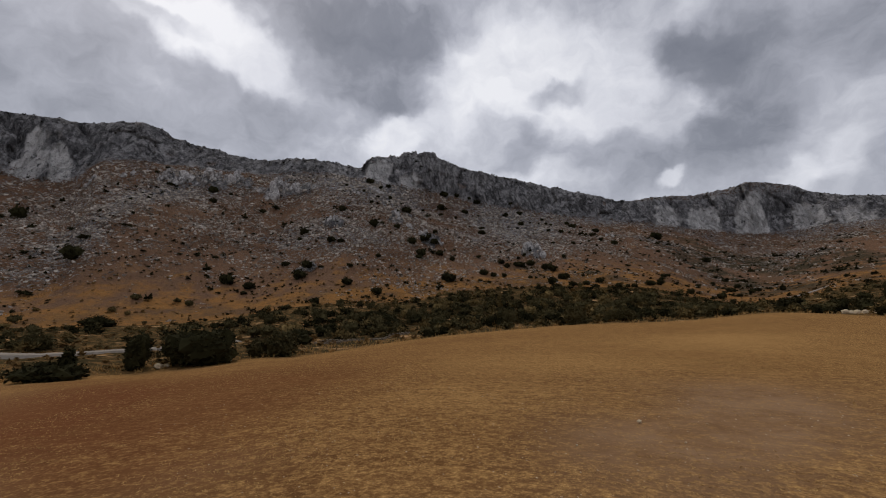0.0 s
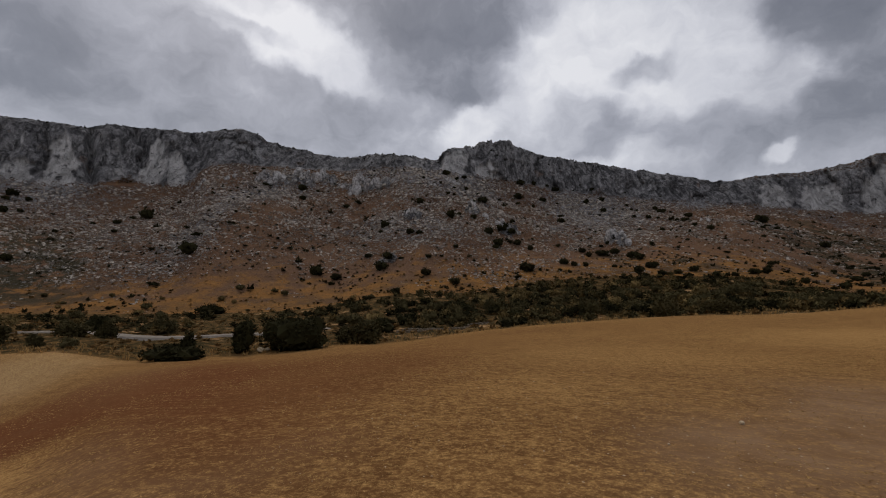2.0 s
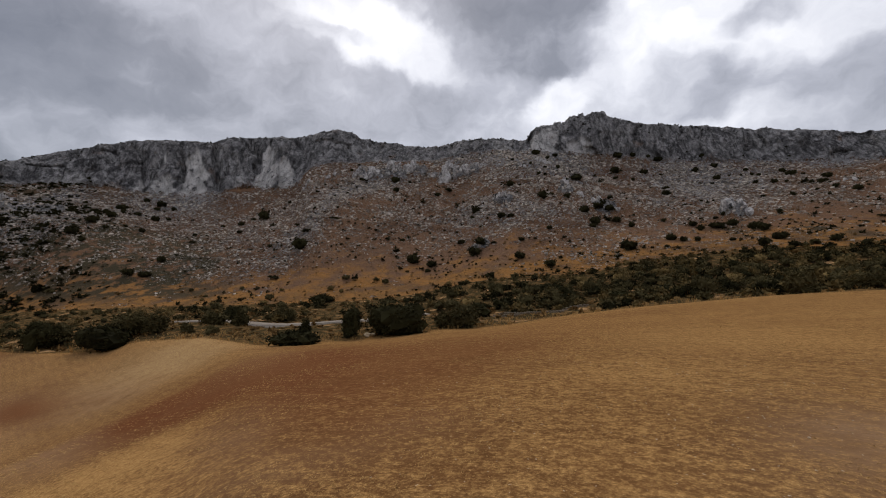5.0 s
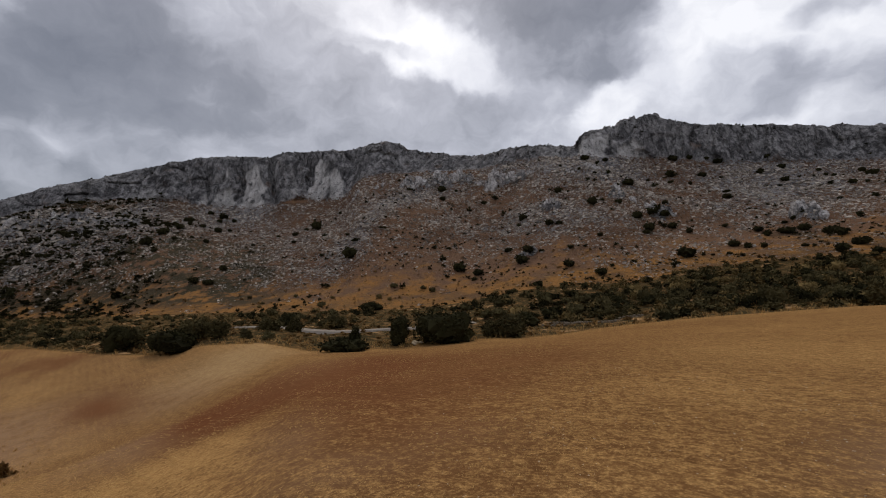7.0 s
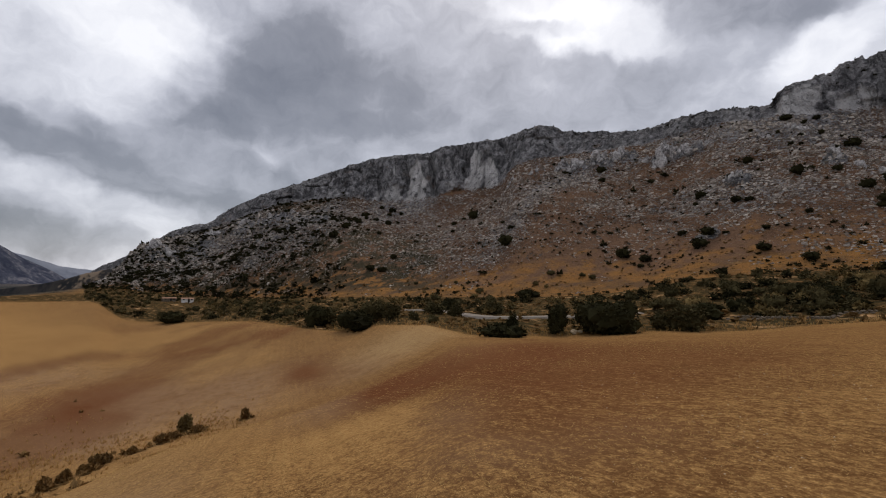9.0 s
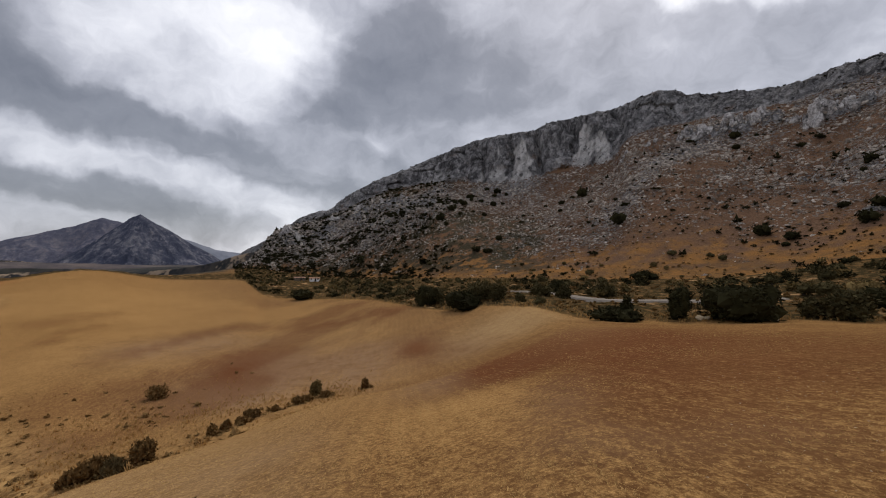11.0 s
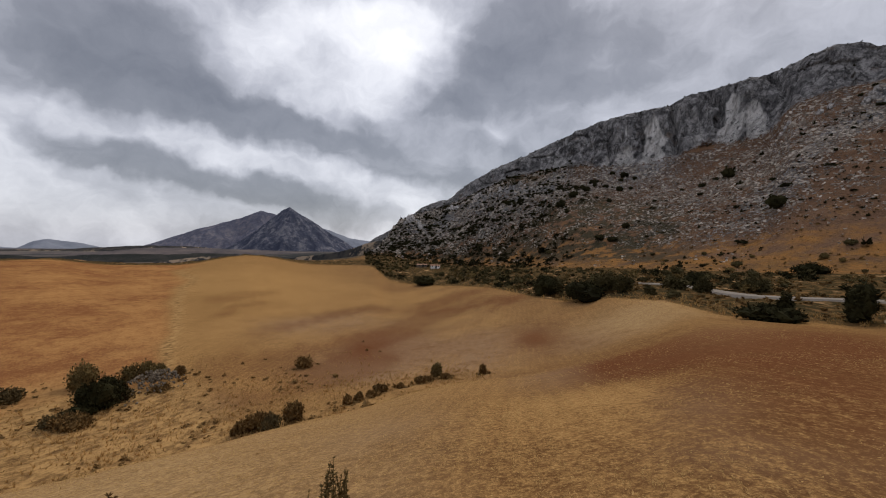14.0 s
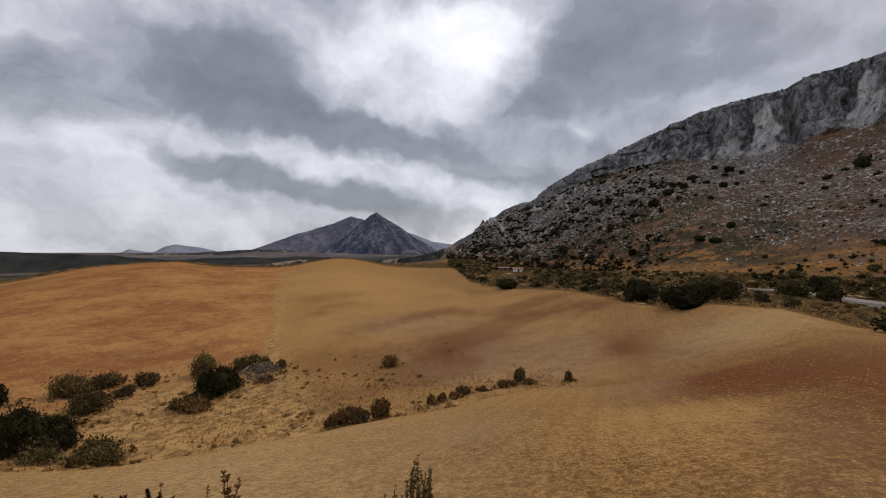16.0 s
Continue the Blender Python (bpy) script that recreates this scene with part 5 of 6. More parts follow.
def build_edge_bushes():
    for k, (b, r, w, h, leaf, n, label) in enumerate(EDGE_BUSHES):
        name = "tree" if "tree" in label else "bush"
        ob = bush(name, label, name, 400 + k, w, h, n, int(500 + 95 * w * h), 0.30, LEAVES[leaf], 6, 0.34, 0.2, 0.84 if leaf == "oak" else 0.62)
        stand(ob, b, r)


build_edge_bushes()


def build_scrub_belt():
    """The belt of scrub between field and slope."""
    label = {"oak": "dark green evergreen shrub in the valley scrub", "olive": "grey-green shrub in the valley scrub", "broom": "yellowish-green broom shrub in the valley scrub"}
    kinds = []
    for k, leaf in enumerate(("oak", "olive", "olive", "oak", "broom", "olive")):
        kinds.append(bush("shrub", label[leaf], "shrub", 500 + k, 1.0, 0.72, 5, 360, 0.085, LEAVES[leaf], 5, 0.36, 0.5, 0.74, "shrubs of the valley scrub"))
    used = set()

    def put(b, r, w, rng, which):
        proto = kinds[which]
        args = (b, r, w, rng.uniform(0, 360), 0.1, rng.uniform(0.75, 1.1))
        stand_copy(proto, *args) if which in used else stand(proto, *args)
        used.add(which)

    def belt(n, seed, b0, b1, low, high, accept, sizes, mix):
        b, r, u, rng = scatter(n, seed, b0, b1, low, high, accept)
        for bb, rr in zip(b, r):
            if abs(rr - road_line(bb)) > 4.5 and not (2.5 < bb < 16 and rr < 87.5) and not (74 < bb < 78.4 and 190 < rr < 265):
                put(bb, rr, rng.uniform(*sizes), rng, int(rng.choice(mix)))

    belt(150, 11, -31, 26, 4.10, 4.75, lambda b, r, u: np.clip(0.35 + 0.9 * step(26, -4, b), 0, 1), (2.3, 4.3), (0, 1, 2, 3, 4, 5, 5))
    belt(24, 12, -46, -30, 4.05, 4.5, lambda b, r, u: 0.8 + 0 * b, (1.6, 3.6), (0, 1, 3, 5))
    belt(22, 13, 8, 48, 4.45, 4.98, lambda b, r, u: 0.8 + 0 * b, (1.4, 3.2), (1, 2, 4, 5))
    belt(46, 14, 44, 68, 4.06, 4.9, lambda b, r, u: 0.8 + 0 * b, (1.3, 3.0), (0, 1, 2, 3, 5))
    belt(60, 15, 64, 83, 4.03, 4.8, lambda b, r, u: 0.9 + 0 * b, (1.3, 2.8), (0, 1, 2, 4, 5))
    belt(34, 16, 24, 84, 5.0, 5.3, lambda b, r, u: 0.7 + 0 * b, (1.4, 3.2), (1, 2, 4, 5))


ROAD = [(23.5, 91), (26, 89), (31, 85), (36, 86.5), (41.5, 90), (44.5, 93), (49, 100), (54, 112)]


def road_line(b):
    t = np.array(ROAD, float)
    return float(pchip(t[:, 0], t[:, 1], np.clip(b, 23.5, 54))) if 22 < b < 56 else 0.0


build_scrub_belt()

# Plants of the gully: bearing, distance, width, height, leaf
GULLY_BUSHES = [
    (127.6, 39.0, 2.6, 2.9, "oak", "dark green bush in the gully"), (128.6, 57.0, 2.2, 2.3, "oak", "dark green bush in the gully"), (124.1, 39.6, 2.0, 1.5, "oak", "low dark bush in the gully"),
    (120.6, 34.6, 2.0, 1.2, "broom", "yellowish broom bush at the field's brow"), (123.4, 57.0, 3.4, 2.1, "broom", "olive-brown bush on the gully's bank"), (121.9, 50.6, 3.0, 1.9, "olive", "olive-brown bush on the gully's bank"),
    (119.0, 54.8, 1.8, 1.1, "olive", "low bush on the gully's bank"), (117.0, 57.9, 2.4, 1.4, "olive", "low bush on the gully's bank"), (110.9, 50.2, 3.2, 3.0, "oak", "dark dense bush beside a stone pile"),
    (111.9, 58.0, 2.6, 2.7, "broom", "tall broom bush behind a dark bush"), (108.3, 58.5, 1.9, 2.1, "broom", "tall broom bush behind a stone pile"), (106.8, 58.5, 1.6, 1.9, "broom", "tall broom bush behind a stone pile"),
    (103.9, 57.4, 1.5, 1.2, "dry", "dry brown bush at the end of a stone pile"), (112.8, 45.8, 2.6, 1.1, "dry", "dry brown bush in the gully"), (91.2, 54.4, 1.9, 1.4, "dry", "single dry brown bush in the stubble"),
    (74.9, 45.0, 1.1, 1.9, "broom", "upright broom bush on the field bank"), (76.9, 42.2, 1.0, 0.8, "dry", "low dry bush on the field bank"), (69.1, 45.0, 1.0, 1.0, "dry", "single dry bush on the field bank"),
    (84.5, 37.0, 0.7, 0.8, "dry", "dry brown bush on the field bank"), (85.8, 36.4, 0.8, 0.9, "dry", "dry brown bush on the field bank"), (81.7, 40.0, 1.1, 0.7, "dry", "dry brown bush on the field bank"), (79.4, 41.0, 0.7, 0.5, "dry", "dry brown bush on the field bank"),
    (91.8, 34.2, 1.6, 1.6, "dry", "round brown bush under the field's brow"), (94.5, 34.2, 1.6, 1.0, "olive", "round brown bush under the field's brow"), (96.3, 34.9, 1.6, 1.4, "dry", "round brown bush under the field's brow"), (97.8, 34.8, 1.2, 1.0, "dry", "round brown bush under the field's brow"),
]
GULLY_BUSHES += [
    (109.3, 52.0, 2.2, 1.5, "olive", "dusty olive bush among the stones of a pile"), (105.4, 52.6, 1.5, 0.8, "dry", "dry brown bush among the stones of a pile"),
    (113.6, 47.5, 3.0, 0.9, "olive", "low brown brush on the gully's bank"), (112.4, 48.6, 2.4, 1.2, "oak", "low dark bush beside a stone pile"), (110.0, 51.6, 3.0, 2.7, "oak", "dark dense bush beside a stone pile"), (122.6, 57.6, 3.8, 1.5, "olive", "olive-brown bush on the gully's bank"),
    (120.7, 59.0, 3.0, 1.5, "olive", "olive-brown bush on the gully's bank"), (124.6, 45.0, 2.6, 1.5, "oak", "low dark bush in the gully"), (126.7, 43.6, 3.0, 2.8, "oak", "dark green bush in the gully"), (125.6, 38.2, 2.4, 1.2, "olive", "low bush in the gully"), (121.3, 36.2, 2.2, 1.3, "broom", "yellowish broom bush at the field's brow"),
    (105.6, 58.8, 1.4, 1.5, "broom", "tall broom bush behind a stone pile"), (95.4, 36.0, 1.8, 0.9, "dry", "round brown bush under the field's brow"), (73.8, 43.6, 0.9, 0.8, "dry", "low dry bush on the field bank"), (76.0, 43.0, 1.0, 0.7, "dry", "low dry bush on the field bank"), (83.0, 38.4, 0.8, 0.6, "dry", "dry brown bush on the field bank"),
    (126.0, 46.0, 2.2, 1.6, "olive", "low bush in the gully"), (125.4, 36.0, 1.9, 0.9, "broom", "low bush in the gully"), (122.6, 34.8, 1.6, 0.8, "broom", "low bush in the gully"), (129.5, 44.0, 2.8, 2.4, "oak", "dark green bush in the gully"),
]


def build_gully():
    for k, (b, r, w, h, leaf, label) in enumerate(GULLY_BUSHES):
        n = 4 if w < 1.8 else 8
        ob = bush("bush", label, "bush", 600 + k, w, h, n, int(700 + 300 * w * h), 0.15, LEAVES["brown" if leaf == "olive" else leaf], 6, 0.30, 1.1, 0.72 if leaf == "oak" else 0.52)
        stand(ob, b, r)


build_gully()

# ---- stones, road, walls, house ----
def rock_mesh(rng, a, b, c, rough=0.22, cuts=1):
    """A broken angular stone."""
    bm = bmesh.new()
    bmesh.ops.create_icosphere(bm, subdivisions=cuts, radius=1)
    for v in bm.verts:
        k = 1 + rough * rng.normal()
        v.co = Vector((v.co.x * a * k, v.co.y * b * k, v.co.z * c * k))
    bm.verts.index_update()
    out = [tuple(v.co) for v in bm.verts], [tuple(v.index for v in f.verts) for f in bm.faces]
    bm.free()
    return out


def single_rock(label, b, r, a, bb, c, seed, cuts=2, sink=0.3):
    rng = np.random.default_rng(seed)
    v, f = rock_mesh(rng, a, bb, c, 0.12, cuts)
    me = bpy.data.meshes.new("rock")
    me.from_pydata(v, [], f)
    me.materials.append(PALESTONE)
    ob = tagged(new("rock", me), label, "rock")
    ob.matrix_basis = Matrix.Translation(spot(b, r, -c * (1 - sink))) @ pose(0, 0, 0, 0, 0, rng.uniform(0, 360))
    return ob


single_rock("small pale stone lying on the stubble", -22.6, 8.7, 0.045, 0.035, 0.035, 1)
single_rock("small pale stone lying on the stubble", -16.0, 6.9, 0.016, 0.016, 0.012, 2)
single_rock("small pale stone lying on the stubble", -27.0, 7.6, 0.018, 0.014, 0.012, 3)
single_rock("pale flat rock at the field's edge beside a tree", 30.6, 61.5, 0.75, 0.5, 0.32, 4)
single_rock("pale flat rock at the field's edge beside a tree", 29.9, 61.8, 0.4, 0.3, 0.22, 5)
single_rock("pale rock at the field's edge", 24.0, 61.6, 0.22, 0.2, 0.2, 6)
for k in range(9):
    single_rock("pale rock in a heap at the field's corner", -43.9 + 0.42 * k, 99 + 2.0 * math.sin(k * 2.1), 0.6 + 0.25 * math.sin(k * 3.7), 0.5, 0.42, 10 + k)


def pile_of(name, label, category, place, count, spread, size, seed, material_, rise):
    """A heap of stones, each a part."""
    rng = np.random.default_rng(seed)
    ob = tagged(new(name), label, category)
    ob.matrix_basis = Matrix.Translation(place)
    meshes = []
    for k in range(6):
        me = bpy.data.meshes.new("stone")
        v, f = rock_mesh(rng, 1.0, 0.8, 0.65, 0.14)
        me.from_pydata(v, [], f)
        me.materials.append(material_)
        meshes.append(me)
    for k in range(count):
        x, y = rng.normal() * spread[0] * 0.45, rng.normal() * spread[1] * 0.45
        h = rise * max(0.0, 1 - (x / spread[0]) ** 2 - (y / spread[1]) ** 2) * rng.uniform(0.3, 1.0)
        st = new("stone", meshes[k % 6])
        st.parent = ob
        s = size * rng.uniform(0.5, 1.3)
        st.matrix_basis = Matrix.Translation((x, y, h + s * 0.3)) @ pose(0, 0, 0, *rng.uniform(0, 360, 3)) @ Matrix.Diagonal((s, s, s, 1))
    return ob


pile_of("stone_pile", "heap of cleared pale grey field stones among bushes", "stone pile", spot(106.3, 55.2), 290, (4.8, 2.8), 0.17, 31, LIMESTONE, 1.3)


def dry_wall(label, ends, height, seed):
    """A low wall of rough stones, each a part, between two places."""
    rng = np.random.default_rng(seed)
    (b0, r0), (b1, r1) = ends
    a, z = Vector(spot(b0, r0)), Vector(spot(b1, r1))
    ob = tagged(new("dry_stone_wall"), label, "wall")
    ob.matrix_basis = Matrix.Translation(a)
    meshes = []
    for k in range(5):
        v, f = rock_mesh(rng, 0.52, 0.5, 0.5, 0.09)
        me = bpy.data.meshes.new("stone")
        me.from_pydata(v, [], f)
        me.materials.append(LIMESTONE)
        meshes.append(me)
    length = (z - a).length
    turn = math.degrees(math.atan2(z.y - a.y, z.x - a.x))
    k = 0
    for course in range(2):
        s = 0.0
        while s < length:
            w = rng.uniform(0.35, 0.75)
            t = (s + w / 2) / length
            b, r = b0 + (b1 - b0) * t, r0 + (r1 - r0) * t
            p = Vector(spot(b, r)) - a
            st = new("stone", meshes[k % 5])
            st.parent = ob
            st.matrix_basis = Matrix.Translation((p.x, p.y, p.z + height * (course + 0.35) / 2)) @ pose(0, 0, 0, rng.normal() * 6, rng.normal() * 6, turn + rng.normal() * 7) @ Matrix.Diagonal((w * 1.05, 0.5, height * 0.62, 1))
            s += w
            k += 1
    return ob


dry_wall("low pale dry stone terrace wall below the scrub", ((14.7, 84.5), (4.1, 86.5)), 0.55, 41)
dry_wall("low pale dry stone terrace wall below the scrub", ((15.2, 79.0), (7.0, 81.5)), 0.4, 42)


def ribbon(name, label, category, table, width, lift, mat, step_m=0.6):
    """A road laid along the land on a low bank with sloping sides."""
    t = np.array(table, float)
    b = np.arange(t[0, 0], t[-1, 0], step_m)
    r = pchip(t[:, 0], t[:, 1], b)
    z = np.array([np.mean([ground_z(x, q + o) for o in (-2, 0, 2) for x in (k - 1.5, k, k + 1.5)]) for x, q, k in zip(b, r, b)])
    z = np.convolve(np.pad(z, 4, mode="edge"), np.ones(9) / 9, "valid") + lift
    P = np.stack([-np.sin(turned(b)) * r, np.cos(turned(b)) * r], 1)
    d = np.gradient(P, axis=0)
    d /= np.linalg.norm(d, axis=1)[:, None]
    nrm = np.stack([-d[:, 1], d[:, 0]], 1)
    verts, faces = [], []
    for p, q, h in zip(P, nrm, z):
        for off, dz in ((-width * 0.5 - 1.1, -1.1), (-width * 0.5, 0.0), (0.0, 0.06), (width * 0.5, 0.0), (width * 0.5 + 1.1, -1.1)):
            verts.append((p[0] + q[0] * off, p[1] + q[1] * off, h + dz))
    for i in range(len(b) - 1):
        for j in range(4):
            k = i * 5 + j
            faces.append((k, k + 1, k + 6, k + 5))
    me = bpy.data.meshes.new(name)
    me.from_pydata(verts, [], faces)
    me.materials.append(mat)
    return tagged(new(name, me), label, category, kind="structure")


ribbon("road", "narrow pale gravel road along the valley", "road", ROAD, 3.6, 0.28, GRAVEL)
ribbon("dirt_track", "pale dirt track climbing the slope", "track", [(-41.2, 236), (-40.0, 229), (-38.0, 215), (-36.2, 206)], 0.7, 0.1, GRAVEL, 0.2)


def box(size, at=(0, 0, 0), bevel=0.03):
    bm = bmesh.new()
    bmesh.ops.create_cube(bm, size=1)
    for v in bm.verts:
        v.co = Vector((v.co.x * size[0] + at[0], v.co.y * size[1] + at[1], v.co.z * size[2] + at[2]))
    bmesh.ops.bevel(bm, geom=bm.edges[:], offset=bevel, segments=1, affect="EDGES")
    bm.verts.index_update()
    out = [tuple(v.co) for v in bm.verts], [tuple(v.index for v in f.verts) for f in bm.faces]
    bm.free()
    return out


def farmhouse(label, b, r, length, depth, height, wall, turn=0.0):
    ob = tagged(new("house"), label, "house")
    x, y, z = spot(b, r)
    ob.matrix_basis = Matrix.Translation((x, y, z)) @ pose(0, 0, 0, 0, 0, UNIT * b + turn)
    body = part("wall", *box((length, depth, height + 1.0), (0, 0, height / 2 - 0.5)), wall, ob)
    rise, eave = 0.4, 0.2
    v = [(sx * (length / 2 + eave), sy, h) for sx in (-1, 1) for sy, h in ((-depth / 2 - eave, height - 0.05), (0, height + rise), (depth / 2 + eave, height - 0.05), (depth / 2 + eave, height + 0.1), (0, height + rise + 0.16), (-depth / 2 - eave, height + 0.1))]
    f = [(i, (i + 1) % 6, (i + 1) % 6 + 6, i + 6) for i in range(6)] + [(5, 4, 1, 0), (4, 3, 2, 1), (6, 7, 10, 11), (7, 8, 9, 10)]
    part("roof", v, f, CLAY, ob, "weathered clay tile roof")
    part("door", *box((0.95, 0.08, 2.0), (length * 0.1, -depth / 2 - 0.02, 1.0)), DARK, ob, "dark door")
    for k in (-0.3, 0.34):
        win = part("window", *box((0.8, 0.07, 0.8), (length * k, -depth / 2 - 0.02, 1.5)), DARK, ob, "small dark window")
        part("window_frame", *box((1.0, 0.05, 0.1), (length * k, -depth / 2 - 0.045, 1.05)), wall, win)


farmhouse("small whitewashed farmhouse in scrub at the mountain's foot", 75.3, 262, 5.6, 4.0, 1.75, WHITEWASH)
farmhouse("low weathered stone shed beside the white farmhouse", 77.0, 266, 6.0, 3.6, 1.7, LIMESTONE, 8)

def outcrop(b, r, width, height, count, seed, lean):
    """Bare rock that breaks out of the slope: upright tilted fins and blocks of limestone."""
    rng = np.random.default_rng(seed)
    ob = tagged(new("rock_outcrop"), "jagged grey limestone outcrop of upright fins on the dry slope", "rock outcrop", "outcrops on the mountain slope")
    ob.matrix_basis = Matrix.Translation(spot(b, r)) @ pose(0, 0, 0, 0, 0, UNIT * b)
    base = np.array(spot(b, r))
    for k in range(count):
        x, y = rng.normal() * width * 0.33, rng.normal() * width * 0.16
        h = 1.25 * height * rng.uniform(0.35, 1.0) * max(0.25, 1 - (x / (0.75 * width)) ** 2)
        fin = bmesh.new()
        bmesh.ops.create_icosphere(fin, subdivisions=2, radius=1)
        size = (h * rng.uniform(0.25, 0.6), h * rng.uniform(0.3, 0.6), h * rng.uniform(0.6, 0.9))
        cut = rng.normal(size=(7, 3))
        cut /= np.linalg.norm(cut, axis=1)[:, None]
        for v in fin.verts:
            p = np.array(v.co)
            for c in cut:
                p = p - c * max(0.0, float(p @ c) - 0.62)
            p = p * (1 + 0.07 * rng.normal()) * size
            v.co = Vector(p)
        me = bpy.data.meshes.new("fin")
        fin.to_mesh(me)
        fin.free()
        me.materials.append(CRAGROCK)
        st = new("fin", me)
        st.parent = ob
        drop = ground_z(b - math.degrees(x / r) / UNIT, r + y) - base[2]
        st.matrix_basis = Matrix.Translation((x, y, drop + h * 0.22)) @ pose(0, 0, 0, rng.normal() * 9 - 8, lean + rng.normal() * 12, rng.uniform(-50, 50))


# Outcrops: bearing, distance, width, height, number of fins, lean
OUTCROPS = [(32.2, 338, 9, 4.0, 12, 10), (30.2, 333, 13, 6.0, 18, 8), (27.8, 328, 13, 6.5, 18, 6), (25.4, 330, 11, 5.5, 14, 6), (22.6, 322, 8, 4.0, 10, 4), (20.6, 308, 12, 7.0, 18, 12), (18.6, 311, 9, 6.0, 12, 12), (16.8, 318, 7, 4.0, 8, 10), (-10.6, 252, 7, 5.5, 10, -14), (-12.0, 249, 5, 3.8, 7, -14), (6.3, 264, 7, 3.4, 10, 0), (4.4, 258, 5, 2.6, 7, 0), (2.6, 250, 9, 3.0, 12, -6), (0.6, 244, 6, 2.4, 8, -6)]
OUTCROPS += [(14.2, 245, 10, 2.6, 12, 4), (11.6, 300, 8, 3.4, 10, 4), (8.9, 318, 10, 3.6, 12, 0), (78.4, 482, 13, 7.0, 16, 12), (77.2, 470, 9, 5.5, 10, 12), (73.2, 470, 11, 6.0, 14, 10), (70.2, 462, 12, 6.0, 14, 10), (67.4, 448, 10, 4.5, 12, 10), (64.8, 436, 10, 4.0, 12, 8), (38.2, 352, 8, 3.4, 9, 6), (35.4, 345, 9, 3.6, 10, 8), (-4.0, 330, 9, 3.0, 10, -4), (-20.0, 330, 10, 2.8, 10, -6)]
for k, (cb, cr, cw, chh, cn, cl) in enumerate(OUTCROPS):
    outcrop(cb, cr, cw, chh, cn, 700 + k, cl)

# ---- weeds close to the standing place ----
def weed(label, b, r, height, stems, spread, leaf, seed, twigs=10):
    """Dry upright stalks with small side sprays."""
    rng = np.random.default_rng(seed)
    ob = tagged(new("weed"), label, "weed")
    sprays = []
    for k in range(stems):
        x, y = rng.normal(size=2) * spread
        lean = rng.normal(size=2) * 0.10
        h = height * rng.uniform(0.55, 1.0)
        tip = (x + lean[0] * h, y + lean[1] * h, h)
        v, f = limb([(x, y, -0.06), (x + lean[0] * h * 0.4, y + lean[1] * h * 0.4, h * 0.5), tip], [0.009, 0.007, 0.003], 5)
        part("stalk", v, f, leaf, ob)
        for j in range(twigs):
            t = rng.uniform(0.25, 1.0)
            c = np.array([x + lean[0] * h * t, y + lean[1] * h * t, h * t])
            sprays.append((c, 0.05 * height * (1.2 - 0.6 * t)))
    verts, faces = [], []
    for c, s in sprays:
        for _ in range(4):
            u = rng.normal(size=3) * (1, 1, 0.5) + (0, 0, 1.0)
            u /= np.linalg.norm(u)
            w = np.cross(u, rng.normal(size=3))
            w /= np.linalg.norm(w)
            o = len(verts)
            verts += [tuple(c), tuple(c + u * s * 0.8 + w * s * 0.36), tuple(c + u * s * 2.0), tuple(c + u * s * 0.8 - w * s * 0.36)]
            faces.append((o, o + 1, o + 2, o + 3))
    part("leaves", verts, faces, leaf, ob)
    return stand(ob, b, r, 1.0, 0.0, 0.01)


weed("dry olive-brown weed with upright stalks on the field bank", 87.9, 5.4, 0.62, 9, 0.10, LEAF_BROOM, 71, 16)
weed("dry olive-brown weed with upright stalks on the field bank", 86.3, 5.5, 0.54, 5, 0.06, LEAF_BROOM, 72, 16)
weed("dry olive-brown weed with upright stalks on the field bank", 89.7, 5.3, 0.40, 7, 0.10, LEAF_BROOM, 73, 12)
weed("dry straw-coloured stalks on the field bank", 109.6, 6.0, 0.88, 4, 0.04, LEAF_DRY, 74, 14)
weed("dry straw-coloured stalks on the field bank", 112.4, 5.9, 0.58, 5, 0.10, LEAF_DRY, 75, 9)
weed("dry straw-coloured stalks on the field bank", 115.4, 6.2, 0.72, 3, 0.04, LEAF_DRY, 76, 9)
weed("leafy dark green weed on the field bank", 119.6, 6.2, 0.64, 16, 0.17, LEAF_OAK, 77, 34)
weed("leafy dark green weed on the field bank", 117.4, 6.1, 0.48, 7, 0.08, LEAF_OAK, 78, 24)
weed("leafy dark green weed on the field bank", 121.8, 6.2, 0.6, 8, 0.10, LEAF_OLIVE, 79, 22)

# ---- uncounted cover: boulders, low scrub, tufts, stubble ----
def stuff(name, verts, faces, mat, label, category):
    me = bpy.data.meshes.new(name)
    me.from_pydata(verts, [], faces)
    me.materials.append(mat)
    return tagged(new(name, me), label, category, kind="stuff")


def grow(places, shapes, rng):
    """Joins many turned and scaled copies of a few shapes; places: x, y, z, size, flatness."""
    verts, faces, o = [], [], 0
    for x, y, z, s, flat in places:
        V, F = shapes[int(rng.integers(len(shapes)))]
        a = rng.uniform(0, 2 * math.pi)
        ca, sa = math.cos(a) * s, math.sin(a) * s
        W = np.empty_like(V)
        W[:, 0], W[:, 1], W[:, 2] = V[:, 0] * ca - V[:, 1] * sa + x, V[:, 0] * sa + V[:, 1] * ca + y, V[:, 2] * s * flat + z
        verts.append(W)
        faces += [tuple(i + o for i in q) for q in F] if isinstance(F, list) else [tuple(q) for q in (F + o).tolist()]
        o += len(V)
    return np.concatenate(verts).tolist(), faces


